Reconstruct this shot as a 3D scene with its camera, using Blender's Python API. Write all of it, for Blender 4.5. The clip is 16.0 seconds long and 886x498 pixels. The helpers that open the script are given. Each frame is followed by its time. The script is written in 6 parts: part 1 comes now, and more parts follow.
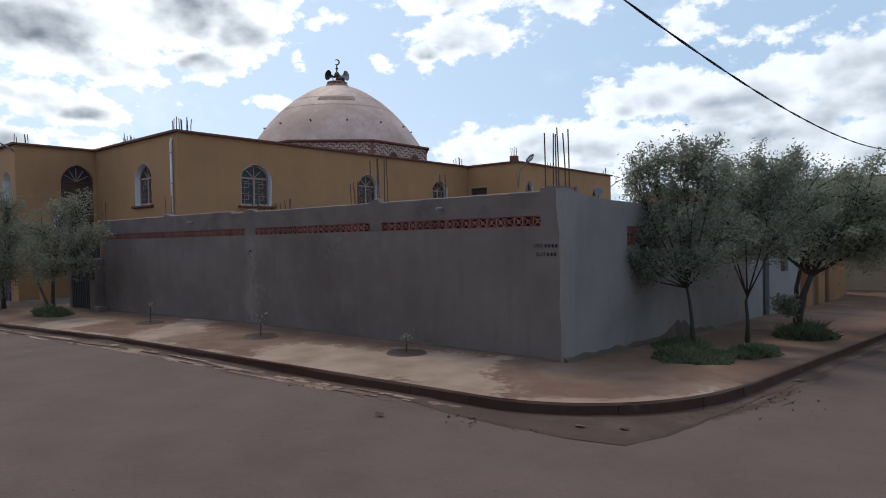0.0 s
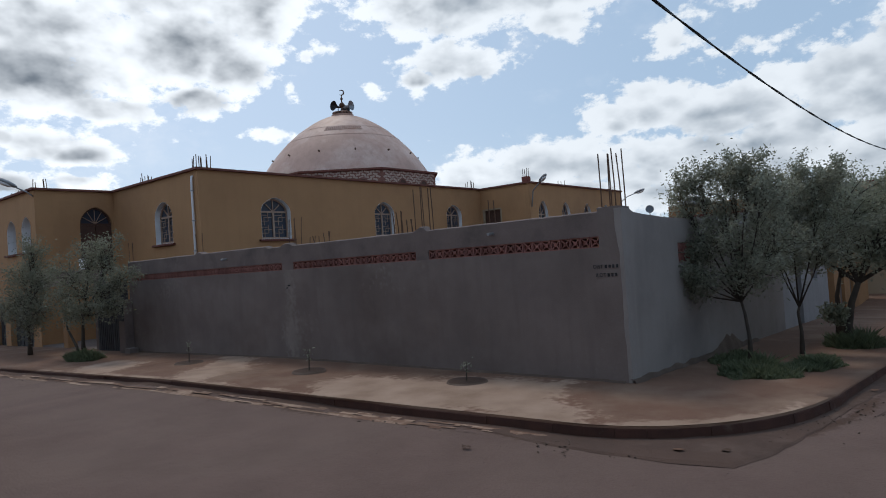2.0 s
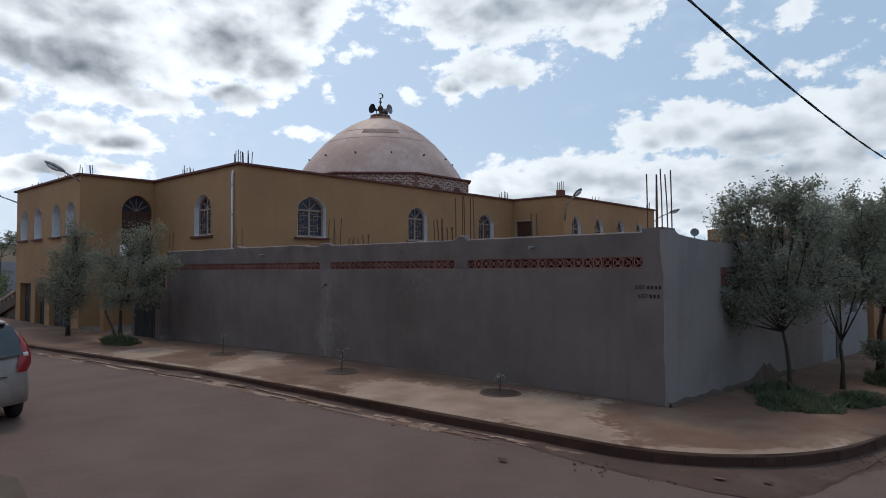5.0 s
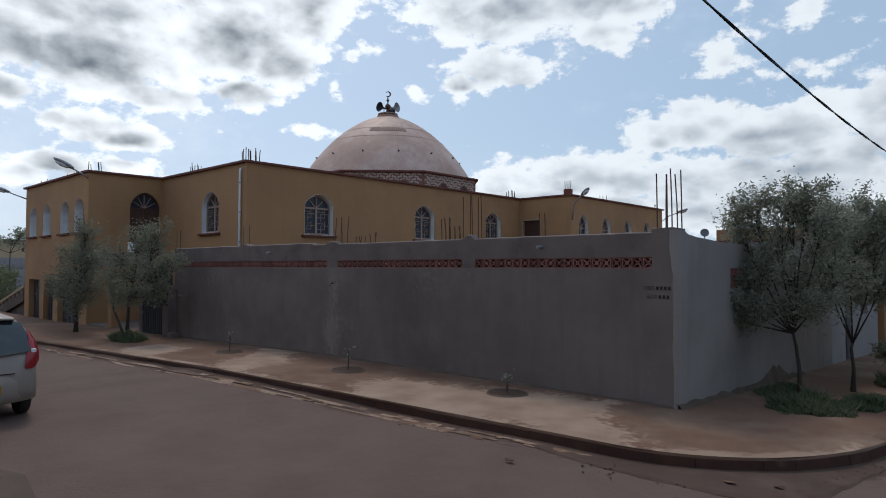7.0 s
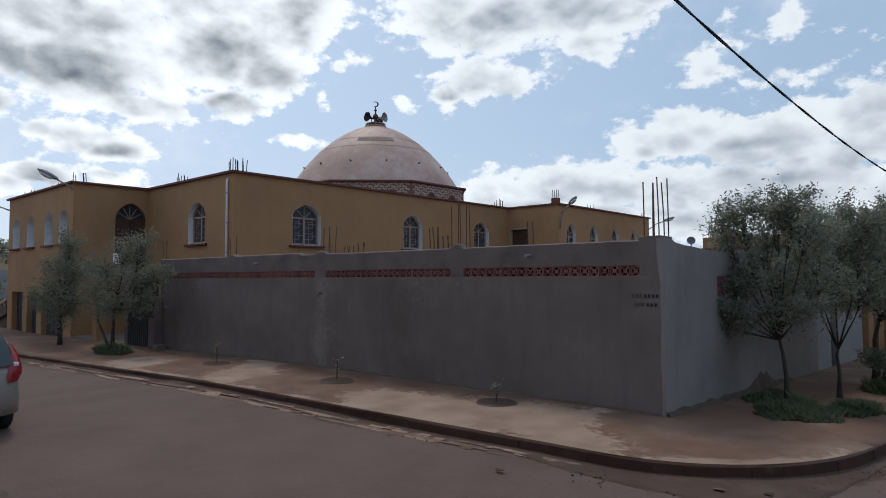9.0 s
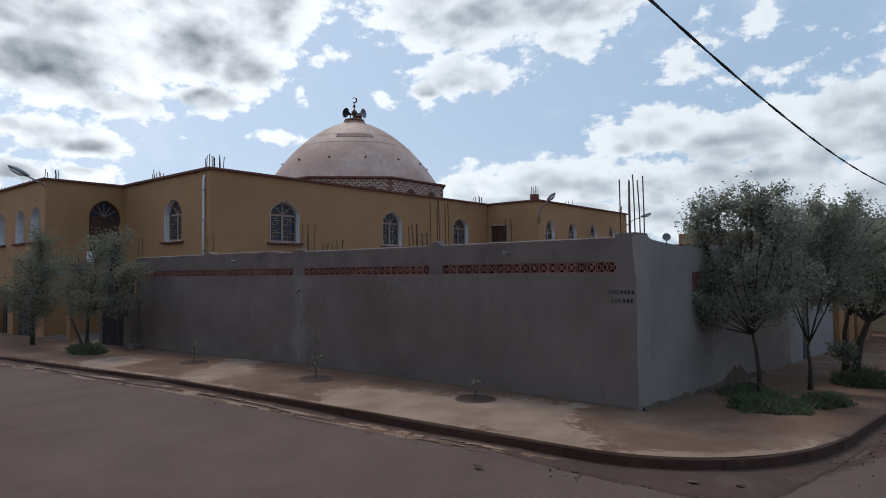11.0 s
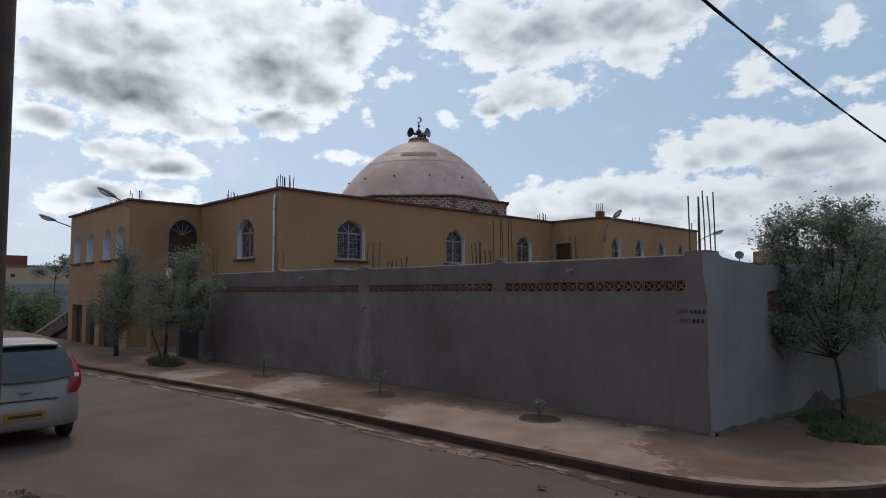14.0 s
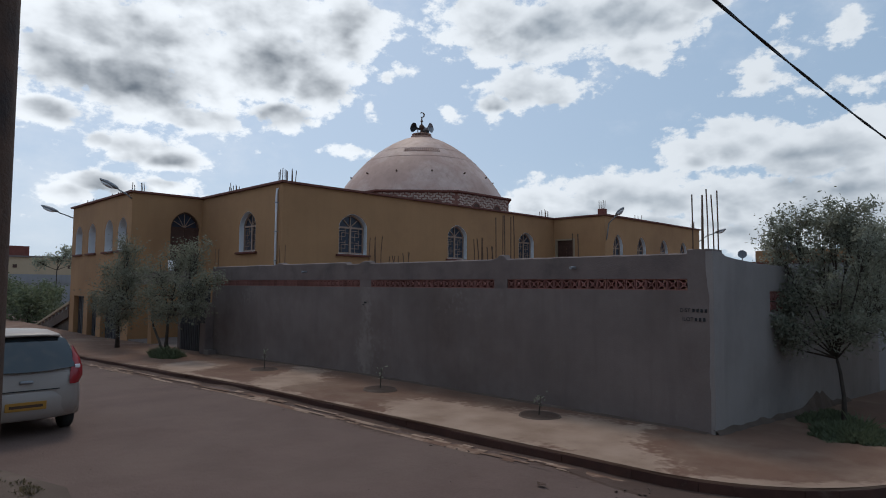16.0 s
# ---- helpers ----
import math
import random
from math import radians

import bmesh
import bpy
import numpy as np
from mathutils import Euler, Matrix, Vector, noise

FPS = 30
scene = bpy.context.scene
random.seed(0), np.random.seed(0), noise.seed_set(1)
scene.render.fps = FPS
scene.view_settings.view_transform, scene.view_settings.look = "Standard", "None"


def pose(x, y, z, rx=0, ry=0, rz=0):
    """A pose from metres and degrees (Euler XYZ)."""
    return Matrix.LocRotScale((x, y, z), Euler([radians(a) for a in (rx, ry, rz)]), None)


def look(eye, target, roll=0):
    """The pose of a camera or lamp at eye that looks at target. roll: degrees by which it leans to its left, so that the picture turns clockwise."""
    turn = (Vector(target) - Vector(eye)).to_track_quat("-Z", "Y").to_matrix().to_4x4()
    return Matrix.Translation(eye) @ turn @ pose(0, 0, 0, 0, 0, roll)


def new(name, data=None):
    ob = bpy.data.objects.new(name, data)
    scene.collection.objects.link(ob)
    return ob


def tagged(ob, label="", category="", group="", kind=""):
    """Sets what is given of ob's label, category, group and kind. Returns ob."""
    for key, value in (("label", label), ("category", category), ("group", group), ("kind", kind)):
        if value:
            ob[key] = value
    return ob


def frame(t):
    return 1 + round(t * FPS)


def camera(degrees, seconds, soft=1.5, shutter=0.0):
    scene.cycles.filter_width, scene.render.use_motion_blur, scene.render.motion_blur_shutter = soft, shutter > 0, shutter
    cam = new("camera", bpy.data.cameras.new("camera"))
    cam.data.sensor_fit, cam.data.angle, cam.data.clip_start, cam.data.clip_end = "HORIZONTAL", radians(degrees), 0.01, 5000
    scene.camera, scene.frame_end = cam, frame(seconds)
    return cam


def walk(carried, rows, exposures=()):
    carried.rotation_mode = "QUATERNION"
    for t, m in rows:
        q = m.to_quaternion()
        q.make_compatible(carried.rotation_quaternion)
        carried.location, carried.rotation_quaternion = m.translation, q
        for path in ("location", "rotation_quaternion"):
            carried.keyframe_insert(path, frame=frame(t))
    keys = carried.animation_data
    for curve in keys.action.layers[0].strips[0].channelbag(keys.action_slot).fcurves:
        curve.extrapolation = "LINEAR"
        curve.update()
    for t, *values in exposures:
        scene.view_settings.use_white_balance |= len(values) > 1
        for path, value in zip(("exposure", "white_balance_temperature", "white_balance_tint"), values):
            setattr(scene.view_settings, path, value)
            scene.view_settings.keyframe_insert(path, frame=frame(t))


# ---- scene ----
cam = camera(70.1, 16.0, soft=1.0)
PATH = [
    (0, (4.972, -9.04, 2.021), (3.698, -7.499, 1.988), -1.1),
    (0.5, (4.774, -9.203, 2.084), (3.44, -7.714, 2.091), -0.0),
    (1, (4.631, -9.475, 2.1), (3.332, -7.955, 2.125), -1.3),
    (1.5, (4.453, -9.599, 2.137), (3.164, -8.07, 2.175), -0.6),
    (2, (4.196, -9.595, 2.128), (2.924, -8.052, 2.168), -3.9),
    (2.5, (4.089, -9.674, 2.147), (2.838, -8.114, 2.192), -0.0),
    (3, (4.061, -9.746, 2.164), (2.823, -8.176, 2.203), -1.1),
    (3.5, (4.032, -9.796, 2.171), (2.772, -8.244, 2.208), -0.4),
    (4, (4.044, -9.846, 2.173), (2.734, -8.337, 2.231), 0.6),
    (6.5, (3.977, -9.785, 2.194), (2.637, -8.301, 2.252), -0.6),
    (7, (3.973, -9.804, 2.193), (2.626, -8.327, 2.252), 0.1),
    (7.5, (3.966, -9.804, 2.189), (2.625, -8.322, 2.259), 0.8),
    (8, (3.963, -9.8, 2.187), (2.64, -8.3, 2.225), 0.0),
    (8.5, (3.966, -9.795, 2.188), (2.643, -8.298, 2.276), -0.2),
    (11, (4.002, -9.801, 2.213), (2.731, -8.259, 2.289), -0.6),
    (11.5, (4.035, -9.797, 2.203), (2.806, -8.222, 2.302), -0.8),
    (12, (4.056, -9.83, 2.217), (2.85, -8.237, 2.317), -0.6),
    (12.5, (4.065, -9.852, 2.211), (2.771, -8.331, 2.316), -1.0),
    (13, (4.059, -9.851, 2.21), (2.694, -8.391, 2.294), -0.0),
    (13.5, (4.047, -9.827, 2.209), (2.647, -8.404, 2.319), -0.2),
    (14, (4.036, -9.83, 2.211), (2.619, -8.425, 2.344), -0.2),
    (14.5, (4.029, -9.814, 2.2), (2.604, -8.416, 2.317), -0.0),
    (15, (4.026, -9.816, 2.201), (2.606, -8.411, 2.302), -0.5),
    (15.5, (4.021, -9.822, 2.208), (2.6, -8.419, 2.322), 0.3),
    (16, (4.012, -9.829, 2.212), (2.592, -8.427, 2.331), 0.5),
]
EXPOSURES = [(0, 0.46), (0.5, 0.30), (1, 0.16), (2, 0.22), (4, 0.23), (8.5, 0.21), (12, 0.21), (14, 0.08), (16, 0.05)]
walk(cam, [(t, look(eye, target, roll)) for t, eye, target, roll in PATH], EXPOSURES)

# ---- world, sun ----
SUN_YAW, SUN_EL = 62.0, 56.0          # degrees to the left of +y, and above the horizon
world = bpy.data.worlds.new("world")
scene.world = world
world.use_nodes = True
wt = world.node_tree
for n in list(wt.nodes):
    wt.nodes.remove(n)


def wn(kind, **kw):
    n = wt.nodes.new(kind)
    for k, v in kw.items():
        n.inputs[k].default_value = v
    return n


def wmath(op, a, b=None, clamp=False):
    n = wt.nodes.new("ShaderNodeMath")
    n.operation, n.use_clamp = op, clamp
    for i, v in enumerate((a, b)):
        if v is None:
            continue
        if isinstance(v, (int, float)):
            n.inputs[i].default_value = v
        else:
            wt.links.new(v, n.inputs[i])
    return n.outputs[0]


def wramp(v, lo, hi, smooth=True):
    n = wt.nodes.new("ShaderNodeMapRange")
    n.interpolation_type = "SMOOTHSTEP" if smooth else "LINEAR"
    n.inputs["From Min"].default_value, n.inputs["From Max"].default_value = lo, hi
    wt.links.new(v, n.inputs["Value"])
    return n.outputs["Result"]


def wmix(f, a, b):
    n = wt.nodes.new("ShaderNodeMix")
    n.data_type = "RGBA"
    for s, v in ((0, f), (6, a), (7, b)):
        if isinstance(v, (tuple, float)):
            n.inputs[s].default_value = v
        else:
            wt.links.new(v, n.inputs[s])
    return n.outputs[2]


coord = wn("ShaderNodeTexCoord").outputs["Generated"]
sep = wn("ShaderNodeSeparateXYZ")
wt.links.new(coord, sep.inputs[0])
az = wmath("ARCTAN2", wmath("MULTIPLY", sep.outputs[0], -1.0), sep.outputs[1])
el = wmath("ARCSINE", sep.outputs[2])
flat = wn("ShaderNodeCombineXYZ")
wt.links.new(az, flat.inputs[0])
wt.links.new(wmath("MULTIPLY", el, 1.5), flat.inputs[1])


def wnoise(scale, detail, rough, shift=0.0, lift=(0.0, 0.0)):
    n = wn("ShaderNodeTexNoise", Scale=scale, Detail=detail, Roughness=rough)
    m = wn("ShaderNodeVectorMath")
    m.operation = "ADD"
    m.inputs[1].default_value = (shift + lift[0], shift * 0.7 + lift[1], shift * 1.3)
    wt.links.new(flat.outputs[0], m.inputs[0])
    wt.links.new(m.outputs[0], n.inputs["Vector"])
    return n.outputs["Fac"]


# cloud masses: azimuth to the left of +y, elevation, half width, half height (degrees)
WEST = (
    (72.3, 20.2, 8.3, 2.9), (77.0, 16.9, 3.6, 2.6), (71.4, 16.9, 6.7, 3.5), (60.9, 19.0, 5.8, 3.7), (55.5, 21.7, 4.1, 2.7), (57.0, 17.5, 3.5, 2.4),
    (59.9, 14.9, 2.9, 1.2), (67.3, 13.8, 3.6, 1.1), (77.6, 13.3, 2.8, 1.2), (54.0, 23.2, 2.8, 1.8), (64.0, 23.5, 9.0, 3.0),
    (71.6, 11.0, 3.6, 1.3), (69.2, 10.3, 2.4, 1.0), (74.1, 11.3, 1.4, 0.7), (73.6, 8.0, 3.0, 1.0), (69.4, 8.0, 2.6, 0.9), (76.3, 7.1, 2.0, 0.8), (84.0, 15.0, 5.0, 3.6),
)
MIDDLE = (
    (41.0, 23.4, 4.6, 2.2), (36.3, 22.3, 7.1, 2.5),
    (29.8, 22.8, 5.8, 2.2), (27.9, 19.9, 2.6, 1.2), (38.1, 17.7, 3.8, 1.5), (35.3, 17.3, 2.5, 1.4), (25.5, 22.2, 2.8, 1.7), (41.0, 16.4, 1.5, 0.9), (22.8, 23.6, 2.7, 1.2),
    (30.5, 8.0, 4.9, 1.9), (36.0, 7.6, 3.4, 1.3), (25.6, 7.8, 4.1, 1.8), (34.4, 6.3, 5.5, 0.9), (27.2, 5.4, 4.0, 0.9), (22.0, 6.2, 3.0, 1.7),
)
EAST = (
    (19.9, 11.9, 3.6, 1.8), (23.2, 11.4, 2.4, 1.2), (15.1, 10.5, 4.3, 2.2),
    (11.7, 11.0, 2.9, 2.4), (16.4, 7.1, 5.9, 2.4), (10.5, 7.2, 5.0, 3.4), (20.0, 7.8, 3.1, 1.6), (17.5, 4.6, 7.0, 1.4), (6.8, 11.5, 3.4, 3.2), (3.5, 11.0, 4.5, 4.6), (3.0, 5.0, 9.0, 3.0),
)
WISPS = ((49.3, 19.1, 1.6, 0.9), (52.1, 15.9, 0.7, 0.9), (54.1, 12.1, 2.0, 0.6), (44.9, 15.6, 1.2, 0.7), (50.6, 18.4, 1.0, 0.7), (18.2, 16.9, 2.0, 1.7), (12.5, 15.5, 3.0, 1.5), (15.4, 15.4, 2.0, 0.9), (11.9, 19.4, 1.2, 2.2), (16.6, 20.8, 0.9, 0.7))
# unseen clouds above the view, kept for the light they give
OVERHEAD = ((64.0, 41.0, 26.0, 9.0), (15.0, 44.0, 20.0, 7.0))
# the shaded bases of the heavy clouds, in the same terms
WEST_BASES = (
    (73.0, 16.6, 6.6, 2.9), (78.0, 14.2, 4.0, 1.6), (60.6, 18.0, 4.2, 2.6), (53.9, 21.4, 1.3, 2.2), (64.5, 15.8, 3.6, 1.2), (69.5, 18.6, 2.2, 1.6),
    (69.2, 10.0, 1.8, 0.5), (74.4, 7.6, 2.0, 0.5), (64.0, 43.0, 20.0, 6.0),
)
EAST_BASES = (
    (36.8, 22.2, 6.4, 2.2), (29.5, 23.2, 5.2, 2.0), (41.2, 21.6, 2.4, 1.4), (15.1, 10.7, 4.3, 0.6), (17.1, 9.2, 3.8, 0.5), (13.0, 7.7, 3.6, 0.8), (28.8, 7.9, 2.9, 1.0), (23.5, 6.9, 3.0, 0.8),
    (31.4, 6.2, 6.5, 0.6), (20.5, 5.0, 5.0, 0.8), (12.0, 4.6, 4.0, 1.2), (18.2, 16.5, 1.0, 0.4), (7.2, 9.3, 3.4, 1.2), (5.0, 13.0, 3.0, 1.0), (4.0, 6.5, 5.0, 1.2), (22.4, 23.0, 2.0, 0.9),
)


def blobs(rows, power, lift=0.0):
    """Union of soft ellipses with flat tops, looked up lift degrees higher."""
    total = None
    for a, e, w, h in rows:
        dx = wmath("MULTIPLY", wmath("SUBTRACT", az, radians(a)), 1 / radians(w))
        dy = wmath("MULTIPLY", wmath("SUBTRACT", el, radians(e - lift)), 1 / radians(h))
        r = wmath("ADD", wmath("MULTIPLY", dx, dx), wmath("MULTIPLY", dy, dy))
        g = wmath("EXPONENT", wmath("MULTIPLY", wmath("POWER", r, power), -0.7))
        total = g if total is None else wmath("MAXIMUM", total, g)
    return total


def puffs(scale):
    """Cauliflower billows: rounded cells at several sizes."""
    n = wn("ShaderNodeTexVoronoi", Scale=scale, Detail=3.0, Roughness=0.6)
    n.normalize = True
    wt.links.new(ragged, n.inputs["Vector"])
    return wmath("SUBTRACT", 0.62, n.outputs["Distance"])


# the cells are bent by fine noise, so that no two look alike
bend = wn("ShaderNodeTexNoise", Scale=22.0, Detail=6.0, Roughness=0.6)
wt.links.new(flat.outputs[0], bend.inputs["Vector"])
shove = wn("ShaderNodeVectorMath")
shove.operation = "MULTIPLY_ADD"
shove.inputs[1].default_value, shove.inputs[2].default_value = (0.05, 0.05, 0.0), (-0.025, -0.025, 0.0)
wt.links.new(bend.outputs["Color"], shove.inputs[0])
moved = wn("ShaderNodeVectorMath")
moved.operation = "ADD"
wt.links.new(flat.outputs[0], moved.inputs[0])
wt.links.new(shove.outputs[0], moved.inputs[1])
ragged = moved.outputs[0]

mass = wmath("MAXIMUM", blobs(WEST + MIDDLE + EAST + OVERHEAD, 0.85), wmath("MULTIPLY", blobs(WISPS, 0.8), 0.62))
grey = wmath("MAXIMUM", blobs([(a, e, w * 1.2, h * 1.25) for a, e, w, h in WEST_BASES], 0.8), wmath("MULTIPLY", blobs(EAST_BASES, 0.8), 0.85))
roofed = blobs(WEST[11:] + MIDDLE + EAST, 0.85, 1.5)
puff = puffs(26.0)
fine = wnoise(30.0, 10.0, 0.6, 3.1)
broad = wnoise(8.0, 4.0, 0.5, 11.0)
ripple = wnoise(17.0, 9.0, 0.62, 7.3)
body = wmath("ADD", mass, wmath("MULTIPLY", puff, 0.5))
body = wmath("ADD", body, wmath("MULTIPLY", wmath("SUBTRACT", fine, 0.5), 0.9))
body = wmath("ADD", body, wmath("MULTIPLY", wmath("SUBTRACT", ripple, 0.5), 1.7))
body = wmath("ADD", body, wmath("MULTIPLY", wmath("SUBTRACT", broad, 0.5), 0.5))
cover = wramp(body, 0.44, 0.70)
# the cloud's thin rims stay white against the sun, the thick of it greys; billows shade one another
billow, billow_up = wnoise(21.0, 3.0, 0.45, 3.1), wnoise(21.0, 3.0, 0.45, 3.1, (-0.006, 0.022))
relief = wmath("MULTIPLY", wmath("SUBTRACT", billow_up, billow), 1.5)
patchy = wmath("MULTIPLY", wmath("SUBTRACT", wnoise(9.0, 6.0, 0.5, 23.0), 0.5), 1.1)
swirl = wmath("MULTIPLY", wmath("SUBTRACT", wnoise(16.0, 3.5, 0.5, 7.3), 0.5), 1.0)
# what has cloud above it lies in shade
under = wmath("MULTIPLY", wramp(wmath("ADD", roofed, swirl), 0.35, 1.1), 0.72)
deep = wmath("ADD", wmath("ADD", wmath("MAXIMUM", grey, under), patchy), relief)
inside = wmath("ADD", mass, swirl)
thick = wmath("MULTIPLY", wramp(deep, -0.1, 1.35, False), wramp(inside, 0.42, 0.92))
sky = wt.nodes.new("ShaderNodeTexSky")
sky.sky_type, sky.sun_disc = "NISHITA", False
sky.sun_elevation, sky.sun_rotation = radians(SUN_EL), radians(-SUN_YAW)
sky.dust_density, sky.air_density = 0.8, 1.0
blue = wt.nodes.new("ShaderNodeVectorMath")
blue.operation = "SCALE"
blue.inputs["Scale"].default_value = 0.095
wt.links.new(sky.outputs[0], blue.inputs[0])
# a thin white veil, stronger towards the sun
film = wmix(wramp(az, 0.1, 1.25), (0.335, 0.46, 0.615, 1.0), (0.50, 0.615, 0.775, 1.0))
veil = wmix(0.8, blue.outputs[0], film)
haze = wmix(wmath("MULTIPLY", wramp(el, 0.22, 0.0), 0.35), veil, (0.58, 0.68, 0.80, 1.0))
wisp = wmath("MULTIPLY", wramp(wnoise(5.0, 8.0, 0.62, 41.0), 0.48, 0.78), 0.35)
haze = wmix(wisp, haze, (0.80, 0.84, 0.90, 1.0))
bright = wmix(wramp(az, 0.3, 1.15), (0.70, 0.755, 0.815, 1.0), (0.87, 0.925, 0.985, 1.0))
cloud = wmix(thick, bright, wmix(wramp(az, 0.55, 0.85), (0.22, 0.275, 0.34, 1.0), (0.15, 0.18, 0.22, 1.0)))
full = wmix(cover, haze, cloud)
bg = wn("ShaderNodeBackground", Strength=1.0)
wt.links.new(full, bg.inputs[0])
wt.links.new(bg.outputs[0], wn("ShaderNodeOutputWorld").inputs[0])

sun = new("sun", bpy.data.lights.new("sun", "SUN"))
sun.data.energy, sun.data.angle, sun.data.color = 0.9, radians(14), (1.0, 0.88, 0.76)
sy, se = radians(SUN_YAW), radians(SUN_EL)
sun.matrix_world = look((-60 * math.sin(sy) * math.cos(se), 60 * math.cos(sy) * math.cos(se), 60 * math.sin(se)), (0, 0, 0))


# ---- materials ----
def material(name, base, other, rough=0.85, scale=3.0, grain=60.0, bump=0.15, metal=0.0, stain=None, stain_scale=0.6, stain_at=(0.52, 0.7),
             vary=0.0, spec=0.3, streak=0.0):
    """Two-scale mottled surface: base and other mixed by broad noise, fine grain on top, stains with edges of their own."""
    m = bpy.data.materials.new(name)
    m.use_nodes = True
    t = m.node_tree
    b = t.nodes["Principled BSDF"]
    b.inputs["Roughness"].default_value, b.inputs["Metallic"].default_value = rough, metal
    b.inputs["Specular IOR Level"].default_value = spec
    tc = t.nodes.new("ShaderNodeTexCoord").outputs["Object"]

    def nz(s, d, r=0.6, vec=tc):
        n = t.nodes.new("ShaderNodeTexNoise")
        n.inputs["Scale"].default_value, n.inputs["Detail"].default_value, n.inputs["Roughness"].default_value = s, d, r
        t.links.new(vec, n.inputs["Vector"])
        return n.outputs["Fac"]

    def rmp(v, lo, hi):
        n = t.nodes.new("ShaderNodeMapRange")
        n.inputs["From Min"].default_value, n.inputs["From Max"].default_value = lo, hi
        t.links.new(v, n.inputs["Value"])
        return n.outputs["Result"]

    def mix(f, a, c, mode="MIX"):
        n = t.nodes.new("ShaderNodeMix")
        n.data_type, n.blend_type = "RGBA", mode
        for s, v in ((0, f), (6, a), (7, c)):
            if isinstance(v, tuple):
                n.inputs[s].default_value = (*v, 1.0)
            elif isinstance(v, float):
                n.inputs[s].default_value = v
            else:
                t.links.new(v, n.inputs[s])
        return n.outputs[2]

    col = mix(rmp(nz(scale, 6.0), 0.32, 0.68), base, other)
    if stain:
        col = mix(rmp(nz(stain_scale, 7.0, 0.62), *stain_at), col, stain)
    if streak:
        mp = t.nodes.new("ShaderNodeMapping")
        mp.inputs["Scale"].default_value = (2.2, 2.2, 0.16)
        t.links.new(tc, mp.inputs["Vector"])
        dark = tuple(c * 0.62 for c in base)
        w = t.nodes.new("ShaderNodeMath")
        w.operation = "MULTIPLY"
        w.inputs[1].default_value = streak
        t.links.new(rmp(nz(1.6, 5.0, 0.6, mp.outputs[0]), 0.5, 0.75), w.inputs[0])
        col = mix(w.outputs[0], col, dark)
    g = nz(grain, 4.0)
    col = mix(0.35, col, mix(rmp(g, 0.25, 0.75), (0.42, 0.42, 0.42), (0.58, 0.58, 0.58)), "OVERLAY")
    if vary:
        inf = t.nodes.new("ShaderNodeObjectInfo")
        hs = t.nodes.new("ShaderNodeHueSaturation")
        t.links.new(col, hs.inputs["Color"])
        t.links.new(rmp(inf.outputs["Random"], 0.0, 1.0), hs.inputs["Value"])
        mr = hs.inputs["Value"].links[0].from_node
        mr.inputs["To Min"].default_value, mr.inputs["To Max"].default_value = 1 - vary, 1 + vary
        col = hs.outputs["Color"]
    t.links.new(col, b.inputs["Base Color"])
    if bump:
        bp = t.nodes.new("ShaderNodeBump")
        bp.inputs["Strength"].default_value, bp.inputs["Distance"].default_value = bump, 0.02
        add = t.nodes.new("ShaderNodeMath")
        add.inputs[1].default_value = 0.0
        t.links.new(g, add.inputs[0])
        t.links.new(nz(scale * 4, 5.0), add.inputs[1])
        t.links.new(add.outputs[0], bp.inputs["Height"])
        t.links.new(bp.outputs[0], b.inputs["Normal"])
    return m


def leafy(name, dark, light):
    """Foliage, each leaf a shade of its own, with light coming through."""
    m = bpy.data.materials.new(name)
    m.use_nodes = True
    t = m.node_tree
    b = t.nodes["Principled BSDF"]
    geo = t.nodes.new("ShaderNodeNewGeometry")
    r = t.nodes.new("ShaderNodeValToRGB")
    r.color_ramp.elements[0].color, r.color_ramp.elements[1].color = (*dark, 1), (*light, 1)
    t.links.new(geo.outputs["Random Per Island"], r.inputs[0])
    t.links.new(r.outputs[0], b.inputs["Base Color"])
    b.inputs["Roughness"].default_value = 0.55
    tr = t.nodes.new("ShaderNodeBsdfTranslucent")
    t.links.new(r.outputs[0], tr.inputs["Color"])
    mx = t.nodes.new("ShaderNodeMixShader")
    mx.inputs[0].default_value = 0.55
    t.links.new(b.outputs[0], mx.inputs[1])
    t.links.new(tr.outputs[0], mx.inputs[2])
    t.links.new(mx.outputs[0], t.nodes["Material Output"].inputs[0])
    return m


ASPHALT = material("dusty_asphalt", (0.139, 0.091, 0.077), (0.107, 0.069, 0.058), 0.9, 1.1, 30, 0.9, stain=(0.153, 0.106, 0.088), stain_scale=0.25, stain_at=(0.42, 0.75))
DIRT = material("packed_earth", (0.115, 0.082, 0.064), (0.085, 0.06, 0.048), 0.95, 1.5, 50, 0.5, stain=(0.15, 0.11, 0.088), stain_scale=0.8)
SLAB = material("pavement_concrete", (0.176, 0.097, 0.065), (0.131, 0.072, 0.049), 0.9, 0.7, 70, 0.35, stain=(0.225, 0.15, 0.107), stain_scale=0.6, stain_at=(0.48, 0.70))


